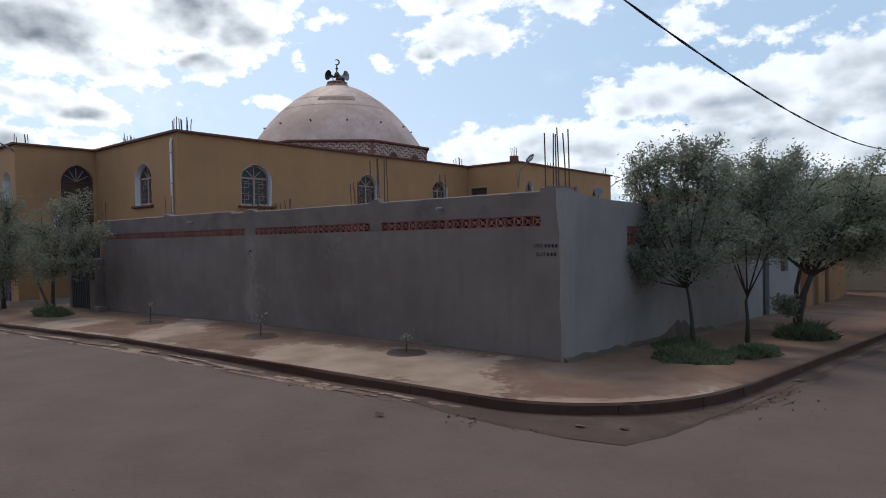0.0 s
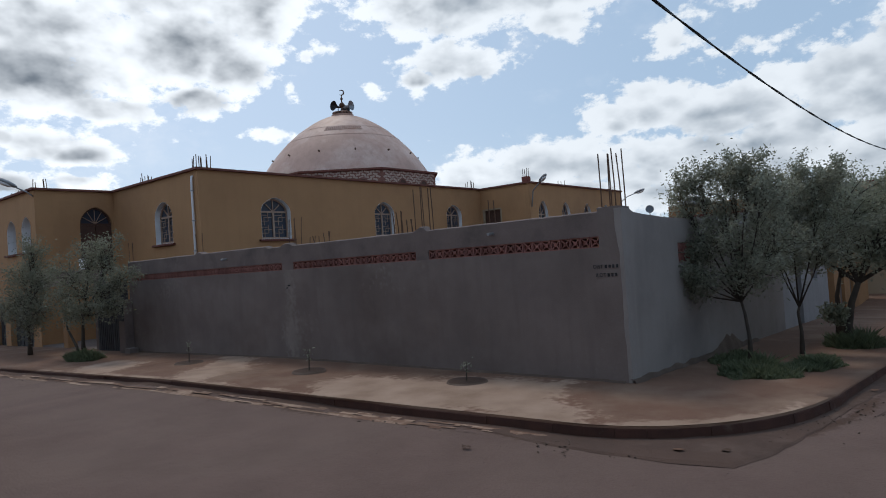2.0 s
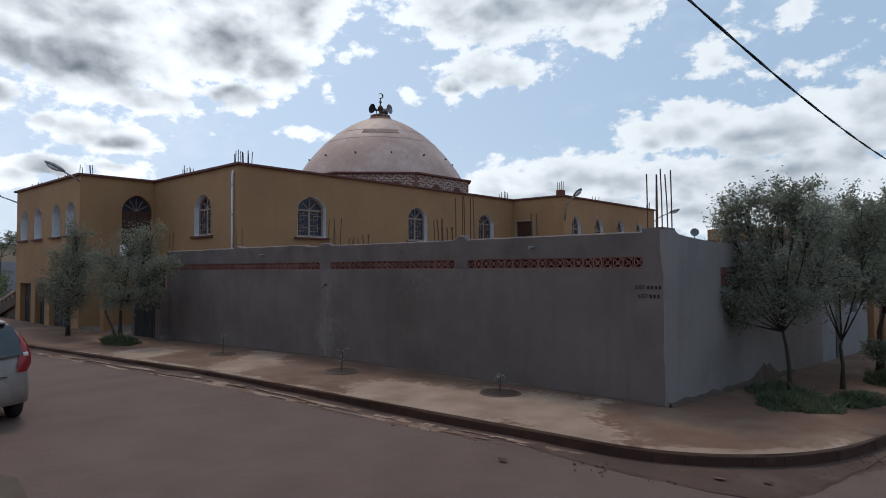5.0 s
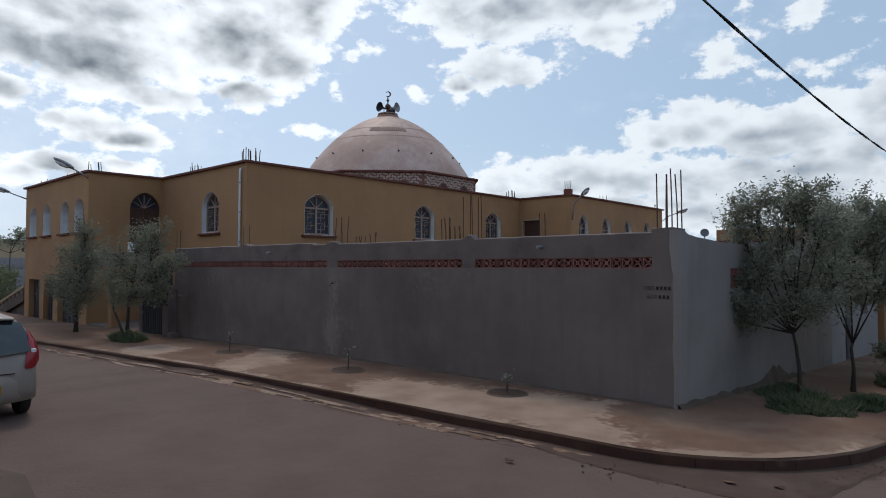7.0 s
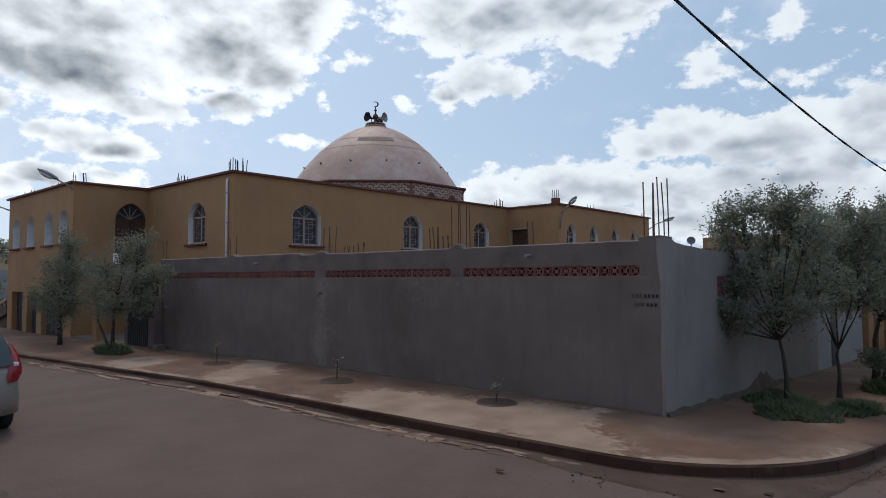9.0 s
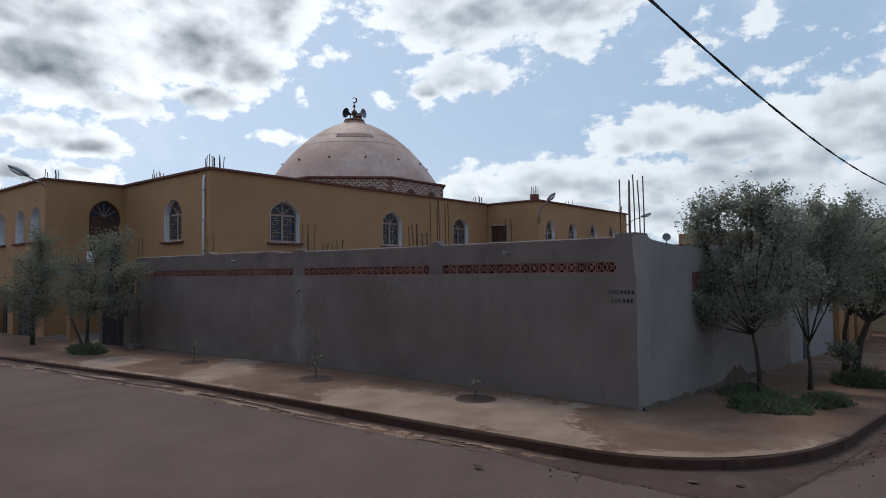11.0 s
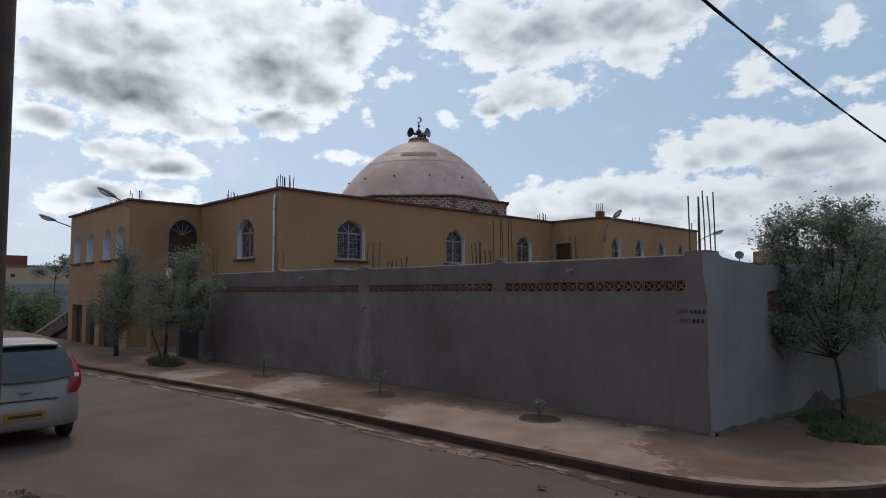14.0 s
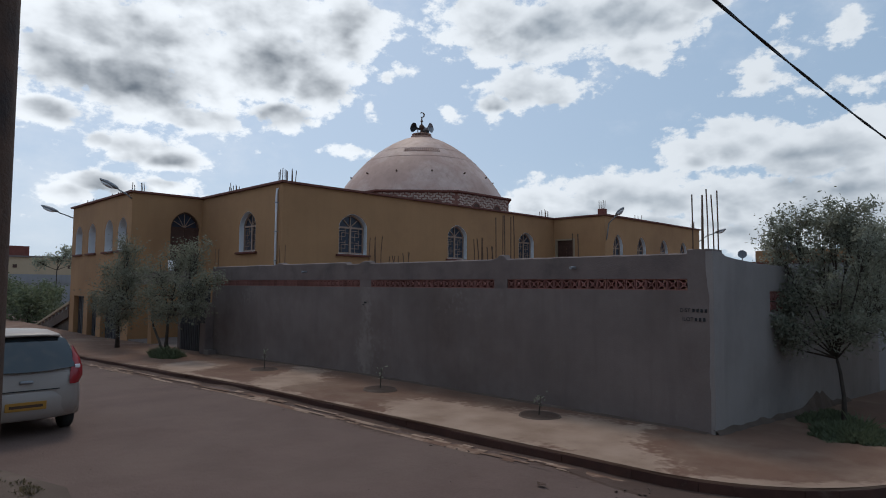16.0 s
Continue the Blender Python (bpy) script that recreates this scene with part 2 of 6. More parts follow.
def skimmed(m, light, dark):
    """Lay a second, paler mottled coat where the mesh carries the attribute pale."""
    t = m.node_tree
    b = t.nodes["Principled BSDF"]
    under = b.inputs["Base Color"].links[0].from_socket
    tc = t.nodes.new("ShaderNodeTexCoord").outputs["Object"]
    at = t.nodes.new("ShaderNodeAttribute")
    at.attribute_name = "pale"
    fac = []
    for scale, lo, hi in ((1.4, 0.32, 0.68), (9.0, 0.2, 0.8)):
        n = t.nodes.new("ShaderNodeTexNoise")
        n.inputs["Scale"].default_value, n.inputs["Detail"].default_value = scale, 8.0
        r = t.nodes.new("ShaderNodeMapRange")
        r.inputs["From Min"].default_value, r.inputs["From Max"].default_value = lo, hi
        t.links.new(tc, n.inputs["Vector"])
        t.links.new(n.outputs["Fac"], r.inputs["Value"])
        fac.append(r.outputs["Result"])
    coat = t.nodes.new("ShaderNodeMix")
    coat.data_type = "RGBA"
    coat.inputs[6].default_value, coat.inputs[7].default_value = (*light, 1), (*dark, 1)
    t.links.new(fac[0], coat.inputs[0])
    grit = t.nodes.new("ShaderNodeMath")
    grit.operation = "MULTIPLY_ADD"
    grit.inputs[1].default_value, grit.inputs[2].default_value = 0.9, -0.45
    t.links.new(fac[1], grit.inputs[0])
    edge = t.nodes.new("ShaderNodeMath")
    t.links.new(at.outputs["Fac"], edge.inputs[0])
    t.links.new(grit.outputs[0], edge.inputs[1])
    lay = t.nodes.new("ShaderNodeMapRange")
    lay.inputs["From Min"].default_value, lay.inputs["From Max"].default_value = 0.28, 0.72
    t.links.new(edge.outputs[0], lay.inputs["Value"])
    mx = t.nodes.new("ShaderNodeMix")
    mx.data_type = "RGBA"
    t.links.new(lay.outputs["Result"], mx.inputs[0])
    t.links.new(under, mx.inputs[6])
    t.links.new(coat.outputs[2], mx.inputs[7])
    t.links.new(mx.outputs[2], b.inputs["Base Color"])


skimmed(SLAB, (0.37, 0.262, 0.197), (0.245, 0.163, 0.115))
skimmed(ASPHALT, (0.098, 0.055, 0.039), (0.066, 0.038, 0.028))
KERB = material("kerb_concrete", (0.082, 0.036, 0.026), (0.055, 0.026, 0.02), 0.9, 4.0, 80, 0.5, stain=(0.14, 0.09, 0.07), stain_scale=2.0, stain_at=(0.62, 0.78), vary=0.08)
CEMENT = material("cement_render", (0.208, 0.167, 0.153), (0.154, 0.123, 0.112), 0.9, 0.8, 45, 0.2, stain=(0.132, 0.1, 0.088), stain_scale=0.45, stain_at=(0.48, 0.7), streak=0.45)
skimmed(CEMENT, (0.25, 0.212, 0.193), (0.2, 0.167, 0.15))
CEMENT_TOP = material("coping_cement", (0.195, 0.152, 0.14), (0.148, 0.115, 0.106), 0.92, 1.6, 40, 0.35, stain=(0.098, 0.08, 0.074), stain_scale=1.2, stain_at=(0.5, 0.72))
# side wall colours, set lighter than those of the street wall
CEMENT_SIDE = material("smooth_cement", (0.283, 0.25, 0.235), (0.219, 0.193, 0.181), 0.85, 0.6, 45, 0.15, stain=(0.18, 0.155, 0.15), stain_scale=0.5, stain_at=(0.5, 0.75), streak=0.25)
OCHRE = material("ochre_paint", (0.40, 0.22, 0.108), (0.345, 0.188, 0.092), 0.85, 0.5, 60, 0.2, stain=(0.27, 0.145, 0.075), stain_scale=0.22, stain_at=(0.5, 0.75), streak=0.2)
CORNICE = material("red_brown_trim", (0.17, 0.062, 0.045), (0.12, 0.045, 0.035), 0.8, 3.0, 60, 0.2)
WHITE = material("white_paint", (0.78, 0.78, 0.80), (0.68, 0.68, 0.70), 0.7, 2.0, 60, 0.1)
TERRA = material("terracotta", (0.3, 0.135, 0.115), (0.22, 0.095, 0.08), 0.85, 6.0, 120, 0.4, vary=0.2)
WOOD = material("pale_wood", (0.36, 0.25, 0.19), (0.3, 0.2, 0.15), 0.6, 5.0, 90, 0.15)
DARKWOOD = material("brown_shutter", (0.09, 0.045, 0.032), (0.065, 0.033, 0.025), 0.6, 5.0, 90, 0.15)
BRICKWHITE = material("white_brick_face", (0.50, 0.40, 0.335), (0.40, 0.31, 0.26), 0.85, 5.0, 60, 0.3, vary=0.15)
MORTAR = material("red_mortar", (0.24, 0.115, 0.09), (0.18, 0.088, 0.07), 0.9, 5.0, 60, 0.3)
DOME = material("dome_plaster", (0.50, 0.325, 0.262), (0.42, 0.268, 0.215), 0.55, 0.9, 14, 0.3, stain=(0.62, 0.46, 0.4), stain_scale=0.3, stain_at=(0.47, 0.68), streak=0.4)
# darker tone for bars that mimic the shaded gaps between the dome ribs
DOME_GAP_SHADE = material("gap_shade_plaster", (0.27, 0.165, 0.13), (0.22, 0.135, 0.105), 0.8, 2.0, 40, 0.2)
IRON = material("rusty_rebar", (0.14, 0.078, 0.05), (0.09, 0.05, 0.034), 0.8, 8.0, 80, 0.2)
RUST = material("rusted_pole", (0.075, 0.045, 0.033), (0.10, 0.055, 0.038), 0.75, 5.0, 60, 0.4, stain=(0.04, 0.03, 0.028), stain_scale=3.0, metal=0.2)
BLACK = material("black_plastic", (0.012, 0.012, 0.013), (0.02, 0.02, 0.021), 0.5, 8.0, 80, 0.05)
GREY = material("grey_metal", (0.33, 0.34, 0.36), (0.26, 0.27, 0.29), 0.45, 6.0, 80, 0.05, metal=0.4)
DARKMETAL = material("dark_gate_paint", (0.035, 0.035, 0.042), (0.05, 0.048, 0.052), 0.55, 3.0, 80, 0.1)
BARK = material("olive_bark", (0.085, 0.068, 0.055), (0.055, 0.045, 0.038), 0.95, 9.0, 60, 0.8)
OLIVE = leafy("olive_leaves", (0.18, 0.187, 0.138), (0.35, 0.357, 0.28))
OLIVE_DARK = leafy("dense_leaves", (0.21, 0.22, 0.16), (0.36, 0.375, 0.28))
OLIVE_DUSTY = leafy("dusty_leaves", (0.15, 0.155, 0.112), (0.25, 0.255, 0.19))
DRYWEED = leafy("dry_weeds", (0.085, 0.075, 0.045), (0.17, 0.14, 0.085))
GRASS = leafy("weeds", (0.085, 0.105, 0.058), (0.19, 0.22, 0.13))
PALE = material("pale_render", (0.33, 0.325, 0.335), (0.28, 0.275, 0.283), 0.9, 0.8, 45, 0.3, streak=0.3)
BEIGE = material("beige_render", (0.36, 0.28, 0.19), (0.31, 0.235, 0.16), 0.9, 0.5, 40, 0.2)
REDBRICK = material("red_brickwork", (0.2, 0.065, 0.05), (0.15, 0.05, 0.04), 0.9, 2.0, 60, 0.3)
INK = material("black_paint", (0.02, 0.02, 0.022), (0.035, 0.035, 0.038), 0.8, 20.0, 90, 0.0)
CARPAINT = material("white_car_paint", (0.31, 0.262, 0.232), (0.265, 0.222, 0.196), 0.38, 1.0, 300, 0.0, spec=0.5)
RUBBER = material("tyre_rubber", (0.02, 0.02, 0.02), (0.03, 0.03, 0.03), 0.85, 12.0, 80, 0.2)
REDLAMP = material("red_lamp_lens", (0.3, 0.02, 0.024), (0.25, 0.015, 0.02), 0.2, 10.0, 80, 0.0, spec=0.5)
PLATE = material("yellow_plate", (0.36, 0.18, 0.03), (0.32, 0.16, 0.028), 0.5, 10.0, 80, 0.0)
TANK = material("grey_tank", (0.16, 0.17, 0.19), (0.13, 0.14, 0.155), 0.55, 3.0, 60, 0.05)


def glass(name, tint, rough=0.08):
    m = bpy.data.materials.new(name)
    m.use_nodes = True
    b = m.node_tree.nodes["Principled BSDF"]
    b.inputs["Base Color"].default_value = (*tint, 1)
    b.inputs["Roughness"].default_value = rough
    b.inputs["Specular IOR Level"].default_value = 0.3
    return m


GLASS = glass("window_glass", (0.03, 0.036, 0.055), 0.3)
CARGLASS = glass("car_glass", (0.012, 0.018, 0.022), 0.04)
CARGLASS.node_tree.nodes["Principled BSDF"].inputs["Specular IOR Level"].default_value = 0.9


# ---- building blocks ----
def thing(name, label, category, group="", kind="", at=(0, 0, 0), turn=0.0):
    ob = new(name)
    ob.matrix_world = pose(*at, 0, 0, turn)
    return tagged(ob, label, category, group, kind)


def mesh_of(name, bm, mat, smooth=False):
    me = bpy.data.meshes.new(name)
    bm.normal_update()
    bm.to_mesh(me)
    bm.free()
    me.materials.append(mat)
    if smooth:
        me.polygons.foreach_set("use_smooth", [True] * len(me.polygons))
    return me


def part(name, bm, mat, parent=None, label="", smooth=False):
    ob = new(name, mesh_of(name, bm, mat, smooth))
    if parent is not None:
        ob.parent = parent
    if label:
        ob["label"] = label
    return ob


def box(bm, lo, hi, bevel=0.0):
    c = [(a + b) / 2 for a, b in zip(lo, hi)]
    s = [abs(b - a) for a, b in zip(lo, hi)]
    r = bmesh.ops.create_cube(bm, size=1.0, matrix=Matrix.Translation(c) @ Matrix.Diagonal((*s, 1)))
    if bevel:
        es = list({e for v in r["verts"] for e in v.link_edges})
        bmesh.ops.bevel(bm, geom=es, offset=bevel, segments=1, affect="EDGES")
    return bm


def boxes(*pairs, bevel=0.0):
    bm = bmesh.new()
    for lo, hi in pairs:
        box(bm, lo, hi, bevel)
    return bm


def tube(bm, pts, radii, sides=8, cap=True):
    """A tapered round bar along pts."""
    rings, pts = [], [Vector(p) for p in pts]
    for i, p in enumerate(pts):
        d = (pts[min(i + 1, len(pts) - 1)] - pts[max(i - 1, 0)]).normalized()
        u = d.cross(Vector((0.31, 0.94, 0.1))).normalized()
        w = d.cross(u)
        r = radii[i] if isinstance(radii, (list, tuple)) else radii
        rings.append([bm.verts.new(p + r * (math.cos(a) * u + math.sin(a) * w)) for a in (2 * math.pi * k / sides for k in range(sides))])
    for a, b in zip(rings, rings[1:]):
        for k in range(sides):
            bm.faces.new((a[k], a[(k + 1) % sides], b[(k + 1) % sides], b[k]))
    if cap:
        bm.faces.new(rings[0][::-1]), bm.faces.new(rings[-1])
    return bm


def lathe(bm, profile, sides=24, mat=Matrix()):
    """Turned shape from (radius, z) pairs."""
    rings = [[bm.verts.new(mat @ Vector((r * math.cos(2 * math.pi * k / sides), r * math.sin(2 * math.pi * k / sides), z))) for k in range(sides)] for r, z in profile]
    for a, b in zip(rings, rings[1:]):
        for k in range(sides):
            bm.faces.new((a[k], a[(k + 1) % sides], b[(k + 1) % sides], b[k]))
    bm.faces.new(rings[0][::-1]), bm.faces.new(rings[-1])
    return bm


def arch(u0, u1, z0, spring, top, n=7):
    """Outline of an arched opening, slightly pointed at the top."""
    c, w, h = (u0 + u1) / 2, (u1 - u0) / 2, top - spring
    right = [(c + w * (0.65 * math.sqrt(1 - q * q) + 0.35 * (1 - q ** 1.9)), spring + h * q) for q in (math.sin(math.pi / 2 * k / n) for k in range(n))]
    left = [(2 * c - u, z) for u, z in right[::-1]]
    return [(u0, z0), (u1, z0)] + right + [(c, top)] + left


def rect(u0, u1, z0, z1):
    return [(u0, z0), (u1, z0), (u1, z1), (u0, z1)]


def panel(outline, holes, thick):
    """A wall in the plane of u and z with openings right through it; its outer face lies at depth 0, its inner at thick."""
    bm = bmesh.new()
    edges = []
    for loop in [outline] + holes:
        vs = [bm.verts.new((u, 0, z)) for u, z in loop]
        edges += [bm.edges.new((a, b)) for a, b in zip(vs, vs[1:] + vs[:1])]
    bmesh.ops.triangle_fill(bm, use_beauty=True, edges=edges)
    bmesh.ops.recalc_face_normals(bm, faces=bm.faces[:])
    if bm.faces and sum(f.normal.y for f in bm.faces) > 0:
        bmesh.ops.reverse_faces(bm, faces=bm.faces[:])
    ext = bmesh.ops.extrude_face_region(bm, geom=bm.faces[:] + bm.edges[:] + bm.verts[:])
    bmesh.ops.translate(bm, verts=[g for g in ext["geom"] if isinstance(g, bmesh.types.BMVert)], vec=(0, thick, 0))
    bmesh.ops.recalc_face_normals(bm, faces=bm.faces[:])
    return bm


def strip(outline, inset, y0, y1, closed=True):
    """A liner along an outline, inset metres thick, from depth y0 to y1."""
    bm = bmesh.new()
    c = Vector((sum(u for u, _ in outline) / len(outline), sum(z for _, z in outline) / len(outline)))
    n = len(outline)
    inner = []
    for i in range(n):
        a, p, b = (Vector(outline[(i + k) % n]) for k in (-1, 0, 1))
        e1, e2 = (p - a).normalized(), (b - p).normalized()
        m = (Vector((-e1.y, e1.x)) + Vector((-e2.y, e2.x)))
        m = m.normalized() * (inset / max(0.4, m.normalized().dot(Vector((-e1.y, e1.x)))))
        if (p + m - c).length > (p - m - c).length:
            m = -m
        inner.append(p + m)
    ring = [[bm.verts.new((q[0], y, q[1])) for q in loop] for loop, y in ((outline, y0), (inner, y0), (inner, y1), (outline, y1))]
    for a in range(4):
        for k in range(n):
            bm.faces.new((ring[a][k], ring[a][(k + 1) % n], ring[(a + 1) % 4][(k + 1) % n], ring[(a + 1) % 4][k]))
    bmesh.ops.recalc_face_normals(bm, faces=bm.faces[:])
    return bm


def ground_z(x, y):
    """Level of the pavement: it falls along the street and down the side street."""
    return -0.02 * min(max(0.0, -x - 9.0), 22.0) - 0.05 * min(max(0.0, y), 26.0)


ROAD = -0.16


def sheet(name, xs, ys, z_of, mat):
    bm = bmesh.new()
    grid = [[bm.verts.new((x, y, z_of(x, y))) for x in xs] for y in ys]
    for a, b in zip(grid, grid[1:]):
        for k in range(len(xs) - 1):
            bm.faces.new((a[k], a[k + 1], b[k + 1], b[k]))
    return part(name, bm, mat, smooth=True)


# ---- ground, road, pavement ----
def spread(lo, hi, step, far):
    mid = [lo + step * k for k in range(int((hi - lo) / step) + 1)]
    return [-f for f in far[::-1]] + mid + list(far)


tagged(sheet("ground", spread(-48, 12, 0.75, (60, 110, 300, 900, 2500)), spread(-14, 32, 0.75, (45, 110, 300, 900, 2500)),
             lambda x, y: ground_z(x, y) + ROAD + 0.015 * noise.noise((x * 0.6, y * 0.6, 0)), ASPHALT),
       "dusty grey asphalt road, patched and worn", "road", kind="structure")


def kerb_line():
    """Outer edge of the pavement: along the street, round the corner, down the side street."""
    pts = [(-52 + 1.0 * k, -2.55 + 0.046 * (-52 + k)) for k in range(52)]
    for k in range(13):
        a = math.pi / 2 * k / 12
        pts.append((0.0 + 2.78 * math.sin(a) ** 0.93, 0.85 - 3.4 * math.cos(a) ** 0.93))
    pts += [(2.78 + 0.075 * min(k, 12), 0.85 + 1.0 * k) for k in range(1, 34)]
    return pts


EDGE = kerb_line()
bm = bmesh.new()
rows = []
for x, y in EDGE:
    # each rib runs from the kerb back to the foot of the walls
    if x < -0.9:
        back = (x, 0.35)
    elif y > 1.0:
        back = (-0.1, y)
    else:
        back = (-0.12, 0.12)
    rib = [bm.verts.new((x, y, ground_z(x, y) - 0.03))]
    chip = 0.02 * noise.noise((x * 2.1, y * 2.1, 8))
    for k in range(9):
        s = k / 8 + (chip if k == 0 else 0)
        px, py = x + (back[0] - x) * s, y + (back[1] - y) * s
        rib.append(bm.verts.new((px, py, ground_z(px, py) + (0.012 * noise.noise((px, py, 3)) if k else 0))))
    rows.append(rib)
for a, b in zip(rows, rows[1:]):
    for k in range(9):
        if (a[k].co - b[k].co).length > 1e-4 or (a[k + 1].co - b[k + 1].co).length > 1e-4:
            vs = []
            for v in (a[k], b[k], b[k + 1], a[k + 1]):
                if not any((v.co - w.co).length < 1e-4 for w in vs):
                    vs.append(v)
            if len(vs) > 2:
                bm.faces.new(vs)
pavement = tagged(part("pavement", bm, SLAB, smooth=True), "cracked pale concrete and bare earth pavement", "pavement", kind="structure")
for i, (p, q) in enumerate(zip(EDGE, EDGE[1:])):
    p, q = Vector(p), Vector(q)
    d = (q - p).normalized()
    nrm = Vector((d.y, -d.x))
    bm = bmesh.new()
    jog = random.uniform(-0.014, 0.006)
    out, inn = nrm * (0.012 + jog), nrm * -0.15
    ring = []
    for pt in (p, q - d * 0.002):
        z = ground_z(*pt)
        top = z - 0.026
        ring.append([bm.verts.new((*(pt + inn), top)), bm.verts.new((*(pt + out * 0.4), top)), bm.verts.new((*(pt + out), top - 0.01)),
                     bm.verts.new((*(pt + out + nrm * 0.02), z + ROAD - 0.06)), bm.verts.new((*(pt + inn), z + ROAD - 0.06))])
    for k in range(5):
        bm.faces.new((ring[0][k], ring[1][k], ring[1][(k + 1) % 5], ring[0][(k + 1) % 5]))
    bm.faces.new(ring[0][::-1]), bm.faces.new(ring[1])
    bmesh.ops.recalc_face_normals(bm, faces=bm.faces[:])
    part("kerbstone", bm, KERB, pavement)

def along(line, step):
    out = []
    for p, q in zip(line, line[1:]):
        n = max(1, int(math.dist(p, q) / step))
        out += [(p[0] + (q[0] - p[0]) * i / n, p[1] + (q[1] - p[1]) * i / n) for i in range(n)]
    return out


def outward(x, y):
    d = Vector((max(x, 0) if y < 0.85 else 1, min(y - 0.85, 0) if x < 2.7 else 0))
    return d.normalized()


# pale concrete skim over the earth pavement: three spills and a worn lip along the kerb, thinning out at their rims
SPILLS = (
    ((-4.9, -2.9), (-5.5, -1.9), (-5.2, -1.0), (-3.6, -0.75), (-2.4, -0.25), (-0.7, -0.1), (-0.6, -1.0), (-0.2, -1.6), (0.7, -2.1), (0.5, -2.8)),
    ((-8.3, -3.1), (-8.1, -1.9), (-8.7, -0.8), (-9.8, -0.2), (-11.3, -0.3), (-10.3, -1.8), (-9.6, -3.1)),
    ((-12.2, -3.3), (-12.5, -1.8), (-13.8, -1.1), (-15.2, -1.5), (-14.6, -3.3)),
)


def depth_in(poly, x, y):
    """Distance to the polygon's rim, positive inside."""
    p, inside, best = Vector((x, y)), False, 9.0
    for (ax, ay), (bx, by) in zip(poly, poly[1:] + poly[:1]):
        u, w = Vector((bx - ax, by - ay)), Vector((x - ax, y - ay))
        best = min(best, (w - u * max(0.0, min(1.0, w.dot(u) / u.dot(u)))).length)
        if (ay > y) != (by > y) and x < (bx - ax) * (y - ay) / (by - ay) + ax:
            inside = not inside
    return best if inside else -best


def kerb_gap(x, y):
    """Distance back from the kerb's edge, negative past it."""
    if x < 0:
        return y + 2.55 - 0.046 * x
    if y > 0.85:
        return 2.78 + 0.075 * (y - 0.85) - x
    return (1 - ((x / 2.78) ** 2.15 + ((0.85 - y) / 3.4) ** 2.15) ** 0.465) * 2.9


def skim(x, y):
    rough = 0.5 * noise.noise((x * 0.9, y * 1.5, 3)) + 0.28 * noise.noise((x * 2.6, y * 4.2, 5)) + 0.12 * noise.noise((x * 8, y * 11, 7))
    spill = max(depth_in(p, x, y) for p in SPILLS) * 1.3 + 0.25
    lip = (0.26 - kerb_gap(x, y)) * 4.5 * (1 if x > -6 else 0.5) if x < 2.5 else -1
    return max(spill + rough, lip + rough * 1.2)


bm = bmesh.new()
pale = bm.verts.layers.float.new("pale")
STEP, cells = 0.09, {}


def skim_vert(i, j):
    if (i, j) not in cells:
        x, y = i * STEP, j * STEP * 0.7
        v = bm.verts.new((x, y, ground_z(x, y) + 0.0145))
        v[pale] = max(0.0, min(1.0, skim(x, y) * 1.15))
        cells[(i, j)] = v
    return cells[(i, j)]


for i in range(-178, 31):
    for j in range(-54, 20):
        x, y = (i + 0.5) * STEP, (j + 0.5) * STEP * 0.7
        if kerb_gap(x, y) > 0.06 and not (x < 0.06 and y > -0.09) and skim(x, y) > -0.2:
            bm.faces.new((skim_vert(i, j), skim_vert(i + 1, j), skim_vert(i + 1, j + 1), skim_vert(i, j + 1)))
for v in bm.verts:
    if v.is_boundary and kerb_gap(v.co.x, v.co.y) > 0.2:
        v.co.z -= 0.012
    elif v.is_boundary:
        # follow the kerb's edge
        d = outward(v.co.x, v.co.y)
        for _ in range(3):
            g = kerb_gap(v.co.x, v.co.y)
            slope = (g - kerb_gap(v.co.x + d.x * 0.02, v.co.y + d.y * 0.02)) / 0.02
            v.co.x += d.x * (g - 0.004) / slope
            v.co.y += d.y * (g - 0.004) / slope
        v.co.z = ground_z(v.co.x, v.co.y) + 0.008
part("concrete_skim", bm, SLAB, pavement, "thin pale concrete worn down to the earth", smooth=True)


# washed-out earth lying in the gutter along the kerb
EARTH = material("washed_earth", (0.098, 0.06, 0.046), (0.075, 0.047, 0.037), 0.95, 1.6, 60, 0.7, stain=(0.13, 0.088, 0.07), stain_scale=1.1, stain_at=(0.52, 0.72))
bm = bmesh.new()
pale = bm.verts.layers.float.new("pale")
rows = []
for x, y in along(EDGE[30:80], 0.14):
    d = outward(x, y)
    s0 = x + y
    w = 0.34 + 0.16 * noise.noise((s0 * 0.35, 0, 5)) + 0.05 * noise.noise((s0 * 1.9, 1, 5)) + 0.02 * noise.noise((s0 * 6, 2, 5))
    row = []
    for s, k in ((0.05, 1.0), (0.35, 0.85), (0.6, 0.35), (0.85, 0.8), (1.15, 0.45), (1.5, 0.0)):
        px, py = x + d.x * w * s, y + d.y * w * s
        v = bm.verts.new((px, py, ground_z(px, py) + ROAD + 0.015 * noise.noise((px * 0.6, py * 0.6, 0)) + (0.018 + 0.05 * max(0.0, min(1.0, (-x - 2.5) / 5)) * (1 + 0.7 * noise.noise((s0 * 0.9, 3, 3)))) * max(0, 1 - s) ** 1.5 + 0.006 - (0.006 if s > 1.2 else 0)))
        v[pale] = max(0.0, min(1.0, k + 0.7 * noise.noise((s0 * 0.8, s * 2.5, 6)) * (1 if k else 0)))
        row.append(v)
    rows.append(row)
for a, b in zip(rows, rows[1:]):
    for k in range(5):
        bm.faces.new((a[k], a[k + 1], b[k + 1], b[k]))
